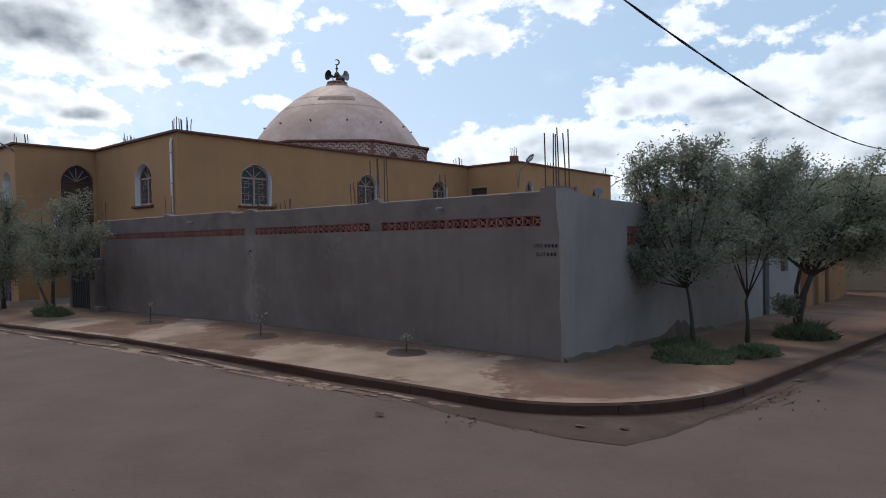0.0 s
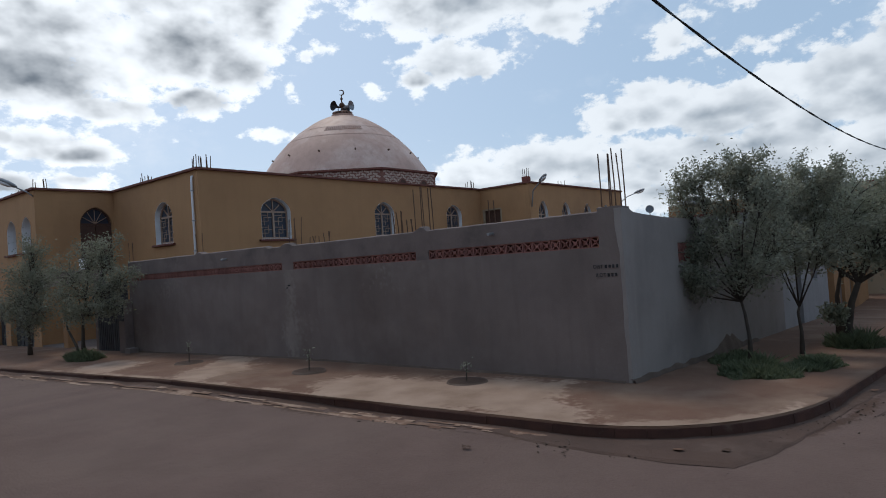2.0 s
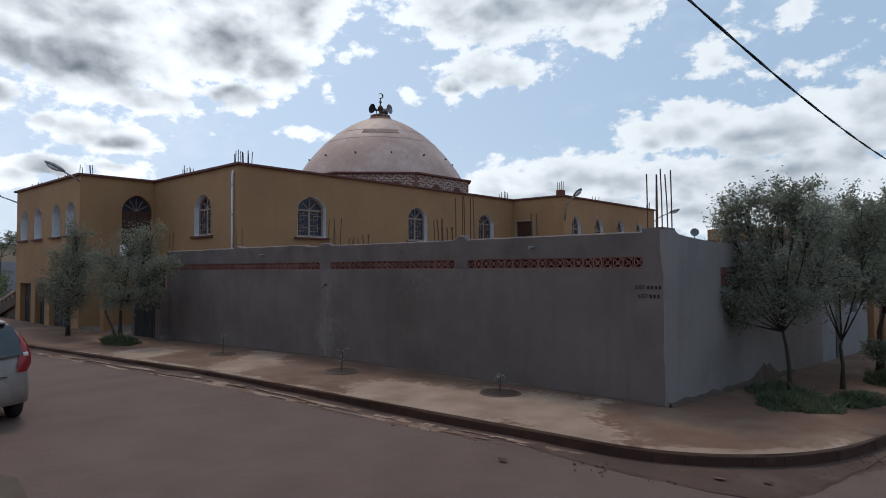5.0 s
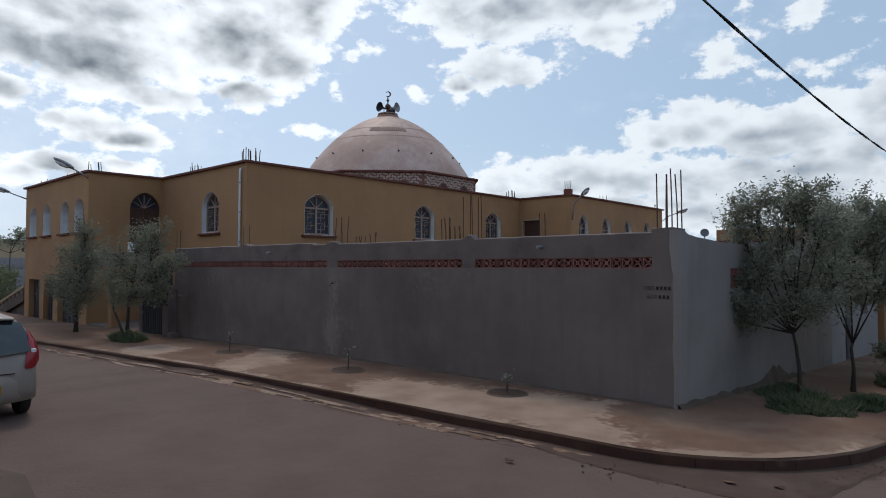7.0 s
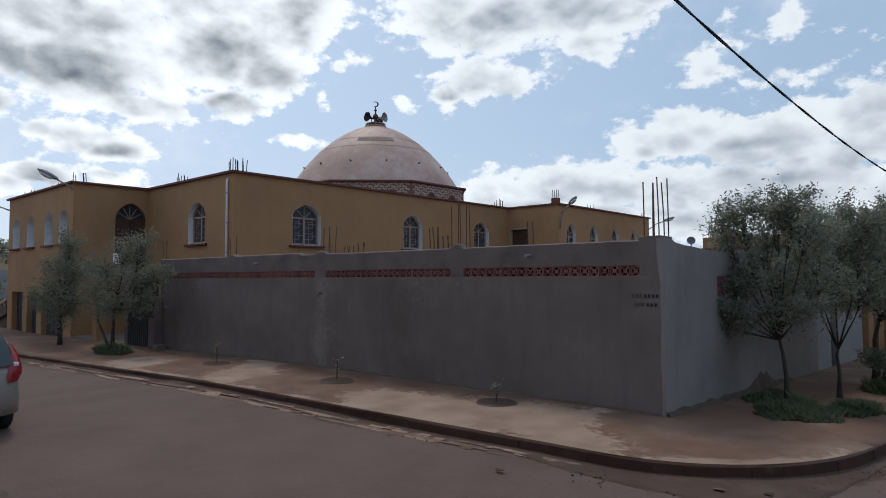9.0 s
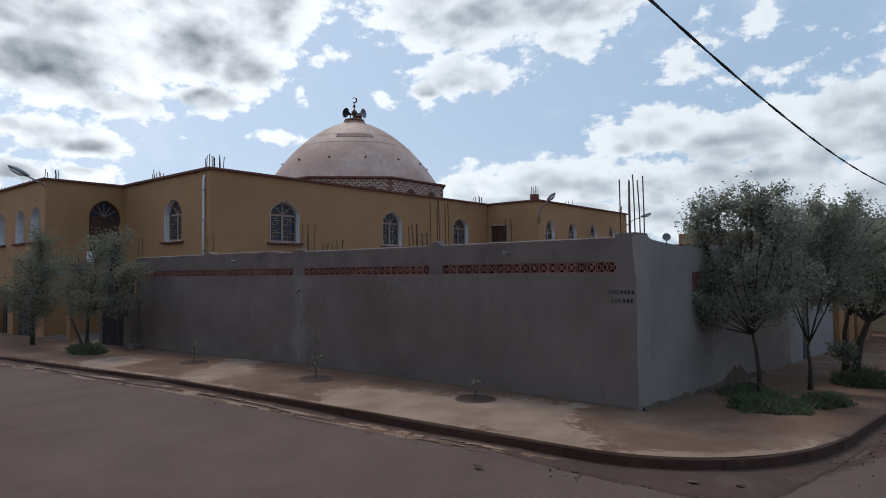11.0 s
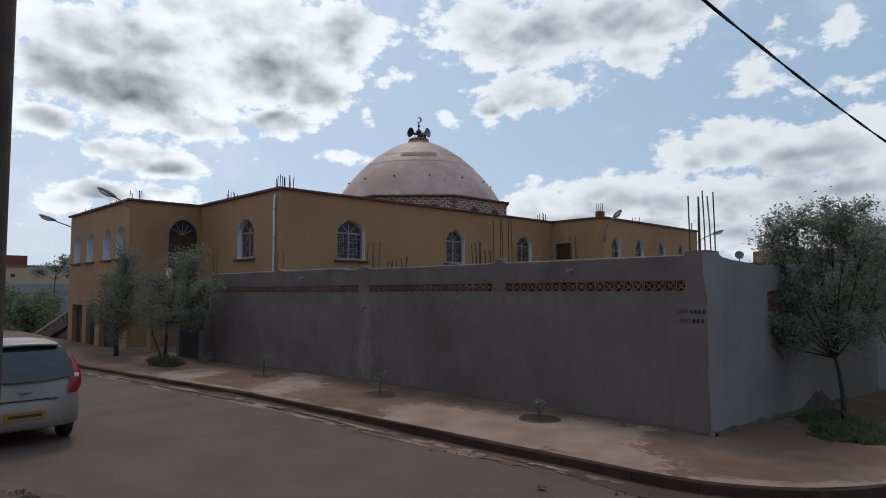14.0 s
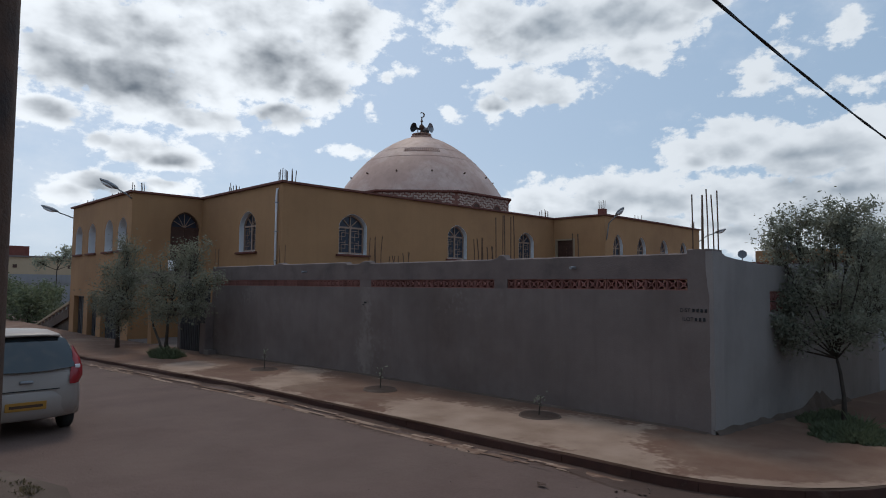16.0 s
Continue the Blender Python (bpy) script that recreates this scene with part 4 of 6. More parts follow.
facade("wall", TURN_Y, (XR, 0, 0), rect(YR, 35.3, -1.6, ROOF), [arch(*w) for w in F3])
for w in F3:
    window(TURN_Y, (XR, 0, 0), *w, "narrow pointed window in a white reveal", lattice=False, depth=0.22)
# hidden backs, so that the block is closed
part("wall", boxes(((-36.0, YL + 0.5, -1.6), (-35.7, 35.3, ROOF)), ((-35.7, 35.0, -1.6), (XR - 0.3, 35.3, ROOF))), OCHRE, mosque)
# roof slab with a thin overhanging cornice
OUT = 0.13


def slab(name, pts, z0, z1, mat, parent):
    bm = bmesh.new()
    f = bm.faces.new([bm.verts.new((x, y, z0)) for x, y in pts])
    e = bmesh.ops.extrude_face_region(bm, geom=[f])
    bmesh.ops.translate(bm, verts=[g for g in e["geom"] if isinstance(g, bmesh.types.BMVert)], vec=(0, 0, z1 - z0))
    bmesh.ops.recalc_face_normals(bm, faces=bm.faces[:])
    return part(name, bm, mat, parent)


PLAN = ((-36 - OUT, YL - OUT), (XL + OUT, YL - OUT), (XL + OUT, YB - OUT), (XB + OUT, YB - OUT), (XB + OUT, YR - OUT), (XR + OUT, YR - OUT), (XR + OUT, 35.3 + OUT), (-36 - OUT, 35.3 + OUT))
slab("roof", PLAN, ROOF, ROOF + 0.09, CORNICE, mosque)
# white drain pipe beside the corner
bm = bmesh.new()
tube(bm, ((-19.3, YB + 0.1, 6.25), (-19.3, YB - 0.05, 6.18), (-19.3, YB - 0.07, 6.0), (-19.3, YB - 0.07, -0.4)), 0.045, 10)
part("drain_pipe", bm, WHITE, mosque, "white plastic drain pipe", smooth=True)
for z in (5.6, 4.4, 3.2, 2.0):
    part("pipe_clip", boxes(((-19.36, YB - 0.125, z), (-19.24, YB, z + 0.04))), GREY, mosque)

# drum and dome
DX, DY, DR, DZ = -34.0, 25.1, 7.5, 8.93
face_cam = math.atan2(-9.8 - DY, 4.0 - DX)
vert = [face_cam + radians(20 + 45 * k) for k in range(8)]
bm = bmesh.new()
lo = [bm.verts.new((DX + DR * math.cos(a), DY + DR * math.sin(a), ROOF)) for a in vert]
hi = [bm.verts.new((DX + DR * math.cos(a), DY + DR * math.sin(a), DZ)) for a in vert]
for k in range(8):
    bm.faces.new((lo[k], lo[(k + 1) % 8], hi[(k + 1) % 8], hi[k]))
bm.faces.new(lo[::-1]), bm.faces.new(hi)
bmesh.ops.recalc_face_normals(bm, faces=bm.faces[:])
drum = part("drum", bm, MORTAR, mosque, "eight-sided drum faced with red and white brick")
slab("drum_cornice", [(DX + (DR + 0.22) * math.cos(a), DY + (DR + 0.22) * math.sin(a)) for a in vert], DZ, DZ + 0.13, CORNICE, mosque)
brick = mesh_of("drum_brick", boxes(((-0.165, -0.03, -0.062), (0.165, 0.03, 0.062))), BRICKWHITE)
count = 0
for k in (6, 7, 0):
    a, b = Vector((DX + DR * math.cos(vert[k]), DY + DR * math.sin(vert[k]), 0)), Vector((DX + DR * math.cos(vert[(k + 1) % 8]), DY + DR * math.sin(vert[(k + 1) % 8]), 0))
    d = (b - a).normalized()
    ln = (b - a).length
    ang = math.atan2(d.y, d.x)
    for r in range(8):
        z = DZ - 0.12 - 0.185 * r
        n = int(ln / 0.4)
        for j in range(n):
            s = 0.22 + 0.4 * j + (0.2 if r % 2 else 0)
            if s > ln - 0.2 or z < ROOF + 1.0 or count > 300:
                continue
            ob = new("drum_brick", brick)
            ob.parent = drum
            p = a + d * s
            ob.matrix_local = pose(p.x, p.y, z, 0, 0, math.degrees(ang)) @ pose(0, 0, 0, 0, 16 if (j + r) % 2 else -16, 0)
            count += 1
    for s in (0.35, 0.75):
        p = a + d * (ln * s)
        nm = Vector((d.y, -d.x, 0))
        w = part("drum_window", strip(arch(-0.42, 0.42, DZ - 1.25, DZ - 0.85, DZ - 0.5), 0.1, -0.06, 0.05), MORTAR, drum, "small red arched drum window")
        w.matrix_local = pose(p.x, p.y, 0, 0, 0, math.degrees(ang))
        bm = bmesh.new()
        bm.faces.new([bm.verts.new((u, -0.04, z)) for u, z in arch(-0.35, 0.35, DZ - 1.2, DZ - 0.85, DZ - 0.56)])
        q = part("pane", bm, DARKWOOD, w)

RD, HD = 6.85, 5.48


def dome_r(s):
    return RD * (0.58 * math.sqrt(max(0.0, 1 - s * s)) + 0.42 * (1 - s)) if s < 0.985 else 0.7


bm = bmesh.new()
prof = [(dome_r(k / 40 * 0.985), DZ + 0.1 + HD * k / 40 * 0.985) for k in range(41)]
lathe(bm, prof, 96, Matrix.Translation((DX, DY, 0)))
dome = part("dome", bm, DOME, mosque, "pinkish plastered dome", smooth=True)
# ring course and short ribs high on the dome
for s, h in ((0.56, 0.022), (0.705, 0.022)):
    bm = bmesh.new()
    r, z = dome_r(s), DZ + 0.1 + HD * s
    lathe(bm, ((r - 0.05, z - h), (r + 0.035, z - h * 0.6), (r + 0.0, z + h)), 96, Matrix.Translation((DX, DY, 0)))
    part("ring_course", bm, DOME, dome)
for k in range(19):
    a = face_cam + radians(-19 + 38 * k / 18)
    bm = bmesh.new()
    tube(bm, [Vector((DX + (dome_r(q) + 0.01) * math.cos(a), DY + (dome_r(q) + 0.01) * math.sin(a), DZ + 0.1 + HD * q)) for q in (0.635, 0.665, 0.695)], 0.045, 5)
    part("rib", bm, DOME, dome)
    # raised dark bar beside each rib; the gap's shade is put into its colour
    a += radians(38 / 36)
    bm = bmesh.new()
    tube(bm, [Vector((DX + dome_r(q) * math.cos(a), DY + dome_r(q) * math.sin(a), DZ + 0.1 + HD * q)) for q in (0.638, 0.665, 0.692)], 0.026, 5)
    part("slot", bm, DOME_GAP_SHADE, dome)
for k in range(14):
    a = face_cam + 2 * math.pi * (k + 0.3) / 14
    p = Vector((DX + dome_r(0.3) * math.cos(a), DY + dome_r(0.3) * math.sin(a), DZ + 0.1 + HD * 0.3))
    bm = bmesh.new()
    tube(bm, (p, p + Vector((math.cos(a), math.sin(a), 0.3)) * 0.14), 0.06, 8)
    part("hook", bm, IRON, dome)
# crown: railing ring, finial with crescent, horn loudspeakers
TZ = DZ + 0.1 + HD * 0.985
bm = bmesh.new()
lathe(bm, ((0.85, TZ - 0.02), (0.9, TZ + 0.1), (0.75, TZ + 0.14), (0.6, TZ + 0.16)), 24, Matrix.Translation((DX, DY, 0)))
part("crown_ring", bm, DOME, dome)
bm = bmesh.new()
for k in range(16):
    a = 2 * math.pi * k / 16
    tube(bm, ((DX + 0.78 * math.cos(a), DY + 0.78 * math.sin(a), TZ + 0.1), (DX + 0.78 * math.cos(a), DY + 0.78 * math.sin(a), TZ + 0.28)), 0.03, 6)
lathe(bm, ((0.74, TZ + 0.27), (0.82, TZ + 0.27), (0.82, TZ + 0.31), (0.74, TZ + 0.31)), 24, Matrix.Translation((DX, DY, 0)))
part("crown_rail", bm, DOME, dome)
bm = bmesh.new()
lathe(bm, ((0.06, TZ), (0.06, TZ + 0.75), (0.2, TZ + 0.85), (0.24, TZ + 0.98), (0.14, TZ + 1.12), (0.05, TZ + 1.2), (0.05, TZ + 1.35), (0.13, TZ + 1.45), (0.05, TZ + 1.56), (0.04, TZ + 1.75)), 14, Matrix.Translation((DX, DY, 0)))
la, sd = Vector((math.cos(face_cam), math.sin(face_cam), 0)), Vector((-math.sin(face_cam), math.cos(face_cam), 0))
c = Vector((DX, DY, TZ + 1.97))
tube(bm, [c + 0.2 * (math.sin(radians(q)) * sd + math.cos(radians(q)) * Vector((0, 0, -1))) for q in range(-40, 231, 27)], [0.02, 0.035, 0.045, 0.055, 0.06, 0.06, 0.055, 0.05, 0.04, 0.03, 0.02], 6)
part("finial", bm, IRON, dome, "dark metal finial with a crescent")
for k, a in enumerate((-48, 55, 165)):
    ang = face_cam + radians(a)
    d = Vector((math.cos(ang), math.sin(ang), 0.05)).normalized()
    hs = tagged(new("loudspeaker"), "dark horn loudspeaker bolted beside the finial", "loudspeaker", "dome loudspeakers")
    base = Vector((DX, DY, TZ + 0.72)) + d * 0.42
    mt = d.to_track_quat("Z", "Y").to_matrix().to_4x4()
    bm = bmesh.new()
    lathe(bm, ((0.07, -0.25), (0.08, 0.0), (0.14, 0.2), (0.26, 0.38), (0.38, 0.48), (0.4, 0.5), (0.36, 0.46), (0.1, 0.2)), 18, Matrix.Translation(base) @ mt)
    part("horn", bm, BLACK if k != 1 else GREY, hs, smooth=True)
    bm = bmesh.new()
    tube(bm, (base, base - Vector((0, 0, 0.6))), 0.035, 6)
    part("bracket", bm, IRON, hs)

# starter bars on the roof
for x, y, n, h in ((-19.3, 4.0, 9, 0.55), (-24.5, 4.2, 8, 0.5), (-27.0, 0.7, 5, 0.45), (-30.5, 0.8, 4, 0.4), (-34.5, 0.8, 4, 0.4), (-19.2, 22.0, 6, 0.45), (-15.8, 27.2, 4, 0.4), (-15.8, 34.8, 4, 0.5)):
    rebars("starter_bars", "thin rusty starter bars standing up on the roof", [(x + random.uniform(-0.28, 0.28), y + random.uniform(-0.28, 0.28), ROOF + 0.09 + h * random.uniform(0.6, 1.15)) for _ in range(n)], ROOF, "roof starter bars", 0.018)
post = thing("roof_post", "short brick post with bars on the roof corner", "post", at=(-15.75, 22.85, ROOF + 0.09))
part("post_core", boxes(((-0.2, -0.2, 0), (0.2, 0.2, 0.36)), bevel=0.02), REDBRICK, post)
bm = bmesh.new()
for dx, dy in ((-0.12, -0.12), (0.12, -0.12), (0.1, 0.12), (-0.12, 0.1)):
    tube(bm, ((dx, dy, 0.3), (dx * 1.2, dy, 0.85)), 0.018, 5)
part("bar", bm, IRON, post)


# ---- street lamps on the building corners ----
def street_lamp(foot, knee, head_at, label):
    s = thing("street_lamp", label, "street lamp", "wall lamps")
    foot, knee, head_at = Vector(foot), Vector(knee), Vector(head_at)
    bm = bmesh.new()
    tube(bm, (foot, foot.lerp(knee, 0.7), knee, knee.lerp(head_at, 0.5), head_at), 0.035, 8)
    part("arm", bm, GREY, s, smooth=True)
    d = (head_at - knee).normalized()
    m = Matrix.Translation(head_at + d * 0.05) @ d.to_track_quat("X", "Z").to_matrix().to_4x4()
    bm = bmesh.new()
    bmesh.ops.create_uvsphere(bm, u_segments=16, v_segments=10, radius=1.0, matrix=m @ Matrix.Translation((0.38, 0, 0.03)) @ Matrix.Diagonal((0.46, 0.15, 0.11, 1)))
    part("housing", bm, GREY, s, smooth=True)
    bm = bmesh.new()
    bmesh.ops.create_uvsphere(bm, u_segments=14, v_segments=8, radius=1.0, matrix=m @ Matrix.Translation((0.42, 0, -0.05)) @ Matrix.Diagonal((0.3, 0.12, 0.09, 1)))
    part("bowl", bm, WHITE, s, "cloudy lamp bowl", smooth=True)


street_lamp((XL - 0.1, YL, 6.15), (XL + 0.02, YL - 0.25, 6.3), (XL + 0.05, YL - 0.65, 6.48), "grey street lamp on an arm from the wall corner")
street_lamp((-36.0, YL, 5.9), (-36.05, YL - 0.3, 6.02), (-36.1, YL - 0.75, 6.18), "grey street lamp on an arm from the wall corner")
street_lamp((XR, YR + 0.2, 5.0), (XR + 0.25, YR + 0.05, 5.95), (XR + 0.95, YR - 0.35, 6.3), "grey street lamp on a bent arm")
street_lamp((XR, 35.2, 5.6), (XR + 0.6, 35.2, 6.0), (XR + 1.2, 35.1, 6.15), "grey street lamp on a bent arm")


# ---- plants ----
def leaf_cloud(centers, count, size, rng, droop=0.3, slim=0.26):
    """Many small narrow leaves round the twig points, as one mesh."""
    verts, faces = [], []
    for _ in range(count):
        c, spreadr = centers[rng.randrange(len(centers))]
        p = Vector(c) + Vector((rng.gauss(0, 1), rng.gauss(0, 1), rng.gauss(0, 1))) * spreadr
        d = Vector((rng.gauss(0, 1), rng.gauss(0, 1), rng.gauss(0, 0.8) - droop)).normalized()
        u = d.cross(Vector((rng.gauss(0, 1), rng.gauss(0, 1), rng.gauss(0, 1)))).normalized()
        s = size * rng.uniform(0.6, 1.3)
        i = len(verts)
        verts += [p, p + d * s * 0.5 + u * s * slim, p + d * s, p + d * s * 0.5 - u * s * slim]
        faces.append((i, i + 1, i + 2, i + 3))
    me = bpy.data.meshes.new("crown")
    me.from_pydata([tuple(v) for v in verts], [], faces)
    return me


def tree(name, label, base, trunk, lobes, seed, leaves, size, mat, radius=0.07, spray=0.16, slim=0.26):
    """Tapered trunk along points, limbs to each lobe (offset, half axes), twigs and leaves."""
    rng = random.Random(seed)
    t = thing(name, label, "tree", at=base)
    bm = bmesh.new()
    n = len(trunk)
    tube(bm, trunk, [radius * (1.5 if i == 0 else 1.0) * (1 - 0.45 * i / (n - 1)) for i in range(n)], 9)
    part("trunk", bm, BARK, t, smooth=True)
    fork = Vector(trunk[-1])
    limbs, centers = bmesh.new(), []
    for off, ax in lobes:
        off, ax = Vector(off), Vector(ax)
        mid = fork.lerp(off, 0.55) + Vector((rng.uniform(-0.12, 0.12), rng.uniform(-0.12, 0.12), -0.08))
        tube(limbs, (fork, mid, off), [radius * 0.5, radius * 0.33, radius * 0.12], 6)
        for _ in range(int(16 + 22 * ax.length)):
            while True:
                q = Vector((rng.uniform(-1, 1), rng.uniform(-1, 1), rng.uniform(-1, 1)))
                if 0.25 < q.length < 1:
                    break
            tip = off + Vector((q.x * ax.x, q.y * ax.y, q.z * ax.z))
            root = mid.lerp(off, rng.uniform(0.1, 1.0))
            tube(limbs, (root, root.lerp(tip, 0.55) + Vector((0, 0, 0.05)), tip), [radius * 0.14, radius * 0.09, 0.004], 4, cap=False)
            centers.append((tip, spray * rng.uniform(0.6, 1.2)))
            centers.append((root.lerp(tip, 0.72), spray * 0.7))
    # long whippy shoots that break the outline
    for off, ax in lobes:
        off, ax = Vector(off), Vector(ax)
        for _ in range(5):
            d = Vector((rng.gauss(0, 0.8), rng.gauss(0, 0.8), abs(rng.gauss(0.45, 0.6)))).normalized()
            a = off + Vector((d.x * ax.x, d.y * ax.y, d.z * ax.z)) * 0.8
            b = a + (d + Vector((0.25, 0, 0.1))) * rng.uniform(0.2, 0.42) * min(1.2, ax.length)
            tube(limbs, (off.lerp(a, 0.4), a, b), [radius * 0.12, radius * 0.09, 0.003], 4, cap=False)
            centers += [(a.lerp(b, q), spray * 0.4) for q in (0.1, 0.35, 0.6, 0.8, 1.0)]
    part("branchwork", limbs, BARK, t, smooth=True)
    me = leaf_cloud(centers, leaves, size, rng, 0.3, slim)
    me.materials.append(mat)
    c = new("crown", me)
    c.parent = t
    return t


def gz(x, y):
    return ground_z(x, y)


tree("olive_tree", "slim young olive tree with a wind-blown grey-green crown", (0.95, 3.27, gz(0.95, 3.27)),
     ((0, 0, -0.1), (0.0, -0.02, 0.5), (-0.05, 0.0, 0.9), (-0.1, 0.0, 1.15)),
     (((-0.85, 0.1, 2.3), (0.5, 0.5, 0.5)), ((-1.15, 0.0, 2.0), (0.32, 0.35, 0.42)), ((-0.15, 0.2, 2.2), (0.7, 0.6, 0.55)), ((0.55, 0.1, 2.25), (0.6, 0.5, 0.55)), ((-0.35, 0.2, 3.05), (0.6, 0.5, 0.4)), ((-0.85, 0.2, 3.6), (0.32, 0.3, 0.36)), ((-1.15, 0.1, 3.25), (0.28, 0.3, 0.42)),
      ((-0.25, 0.1, 3.62), (0.4, 0.35, 0.3)), ((0.45, 0.0, 3.25), (0.55, 0.5, 0.5)), ((0.2, 0.1, 3.62), (0.3, 0.3, 0.3)), ((0.05, -0.2, 1.65), (0.6, 0.5, 0.3)), ((-0.8, -0.3, 1.6), (0.4, 0.4, 0.3)), ((-1.05, -0.2, 1.5), (0.32, 0.25, 0.28))),
     3, 24000, 0.082, OLIVE, 0.04, 0.15, 0.17)
tree("olive_tree", "slim young olive tree with a wind-blown grey-green crown", (1.5, 4.95, gz(1.5, 4.95)),
     ((0, 0, -0.1), (0.02, 0, 0.45), (-0.02, 0.02, 0.85), (0.0, 0.05, 0.95)),
     (((-0.4, 0.2, 2.2), (0.7, 0.6, 0.65)), ((0.5, 0.2, 2.3), (0.7, 0.6, 0.7)), ((0.1, 0.2, 3.1), (0.75, 0.6, 0.7)), ((-0.5, 0.3, 3.25), (0.4, 0.4, 0.4)), ((0.5, 0.1, 3.4), (0.45, 0.4, 0.4))),
     8, 19000, 0.082, OLIVE, 0.04, 0.15, 0.16)
tree("street_tree", "dense dark tree with a forked trunk", (2.05, 7.0, gz(2.05, 7.0)),
     ((0, 0, -0.1), (0.03, 0, 0.45), (0.12, 0, 0.95), (0.28, 0, 1.4)),
     (((-0.7, 0.2, 2.4), (0.85, 0.9, 0.8)), ((0.7, 0.1, 2.3), (0.95, 0.9, 0.75)), ((0.1, 0.2, 3.2), (1.0, 0.9, 0.75)), ((1.5, 0.4, 2.3), (0.8, 0.8, 0.9)), ((1.3, 0.2, 3.1), (0.8, 0.8, 0.6)), ((-0.6, 0.3, 3.6), (0.6, 0.5, 0.4))),
     13, 34000, 0.068, OLIVE_DARK, 0.1, 0.17)
tree("street_tree", "dense dark tree overhanging the side street pavement", (1.5, 9.9, gz(1.5, 9.9)),
     ((0, 0, -0.1), (0.03, 0, 0.5), (0.0, 0, 1.0), (0.1, 0, 1.5)),
     (((0.2, 0, 2.6), (1.1, 1.1, 0.9)), ((1.6, 0, 2.4), (1.1, 1.1, 1.0)), ((0.9, 0, 3.4), (1.2, 1.1, 0.8)), ((2.3, 0, 2.9), (0.9, 1.0, 0.9))), 17, 17000, 0.085, OLIVE_DARK, 0.08, 0.2)
tree("olive_tree", "young olive tree in front of the building", (-17.9, -1.35, gz(-17.9, -1.35)),
     ((0, 0, -0.1), (0.05, 0, 0.5), (0.1, 0, 1.0), (0.16, 0, 1.35)),
     (((-1.3, 0, 2.0), (0.75, 0.7, 0.55)), ((-0.7, 0, 2.75), (0.65, 0.6, 0.5)), ((0.2, 0, 2.2), (0.8, 0.7, 0.6)), ((0.75, 0.1, 3.3), (0.6, 0.5, 0.42)), ((1.7, 0.2, 3.15), (0.5, 0.5, 0.5)), ((1.9, 0.1, 2.2), (0.7, 0.6, 0.45)),
      ((2.7, 0.2, 2.45), (0.4, 0.4, 0.25)), ((0.9, -0.1, 1.5), (0.8, 0.6, 0.4)), ((-0.6, 0, 1.35), (0.5, 0.5, 0.3)), ((2.3, 0, 1.6), (0.4, 0.4, 0.25))), 21, 13000, 0.085, OLIVE_DUSTY, 0.065, 0.17, 0.2)
# a second stem leaning out from the foot of the tree, and a torn pale limb
bm = bmesh.new()
tube(bm, ((-18.0, -1.35, gz(-18, -1.3) - 0.05), (-18.5, -1.35, 0.25), (-18.95, -1.4, 0.75), (-19.1, -1.4, 1.5)), [0.05, 0.042, 0.034, 0.015], 7)
tagged(part("leaning_stem", bm, BARK, smooth=True), "bare stem leaning out beside the olive trunk", "stem")
tree("olive_tree", "young olive tree in front of the building", (-22.6, -1.4, gz(-22.6, -1.4)),
     ((0, 0, -0.1), (0.0, 0, 0.5), (-0.1, 0, 1.0), (-0.05, 0, 1.3)),
     (((-1.2, 0, 2.1), (0.8, 0.8, 0.7)), ((0.3, 0, 2.0), (0.95, 0.8, 0.7)), ((1.3, 0, 1.7), (0.7, 0.7, 0.6)), ((0.6, 0.1, 3.0), (0.7, 0.7, 0.6)), ((0.9, 0, 3.75), (0.4, 0.4, 0.5)), ((-0.6, 0, 3.0), (0.5, 0.5, 0.4)),
      ((-2.0, 0, 1.7), (0.6, 0.6, 0.4)), ((0.1, 0, 1.1), (1.0, 0.7, 0.5)), ((1.6, 0, 2.7), (0.4, 0.4, 0.3))), 27, 15000, 0.085, OLIVE_DUSTY, 0.07, 0.2, 0.2)


def weeds(name, label, cx, cy, rx, ry, h, count, seed, size=0.16, mat=None):
    rng = random.Random(seed)
    verts, faces = [], []
    for _ in range(count):
        a, r = rng.uniform(0, 2 * math.pi), math.sqrt(rng.random())
        r *= 1.0 + 0.45 * noise.noise((2 * math.cos(a) + seed, 2 * math.sin(a), 7)) + 0.15 * noise.noise((7 * math.cos(a), 7 * math.sin(a), seed))
        x, y = cx + rx * r * math.cos(a), cy + ry * r * math.sin(a)
        z = gz(x, y) - 0.02
        clump = 1.0 + 0.9 * noise.noise((x * 3.2, y * 3.2, 4)) + 0.4 * noise.noise((x * 8, y * 8, 4))
        hh = h * max(0.15, 1 - 0.6 * r * r) * clump * rng.uniform(0.4, 1.1)
        dx, dy = rng.gauss(0, 0.45) * hh, rng.gauss(0, 0.45) * hh
        w = size * rng.uniform(0.1, 0.3)
        q = rng.uniform(0, math.pi)
        i = len(verts)
        ux, uy = w * math.cos(q), w * math.sin(q)
        verts += [(x - ux * 0.4, y - uy * 0.4, z), (x + ux * 0.4, y + uy * 0.4, z), (x + dx * 0.5 + ux, y + dy * 0.5 + uy, z + hh * 0.6), (x + dx, y + dy, z + hh), (x + dx * 0.5 - ux, y + dy * 0.5 - uy, z + hh * 0.6)]
        faces.append((i, i + 1, i + 2, i + 3, i + 4))
    me = bpy.data.meshes.new(name)
    me.from_pydata(verts, [], faces)
    me.materials.append(mat or GRASS)
    return tagged(new(name, me), label, "weeds", kind="stuff")


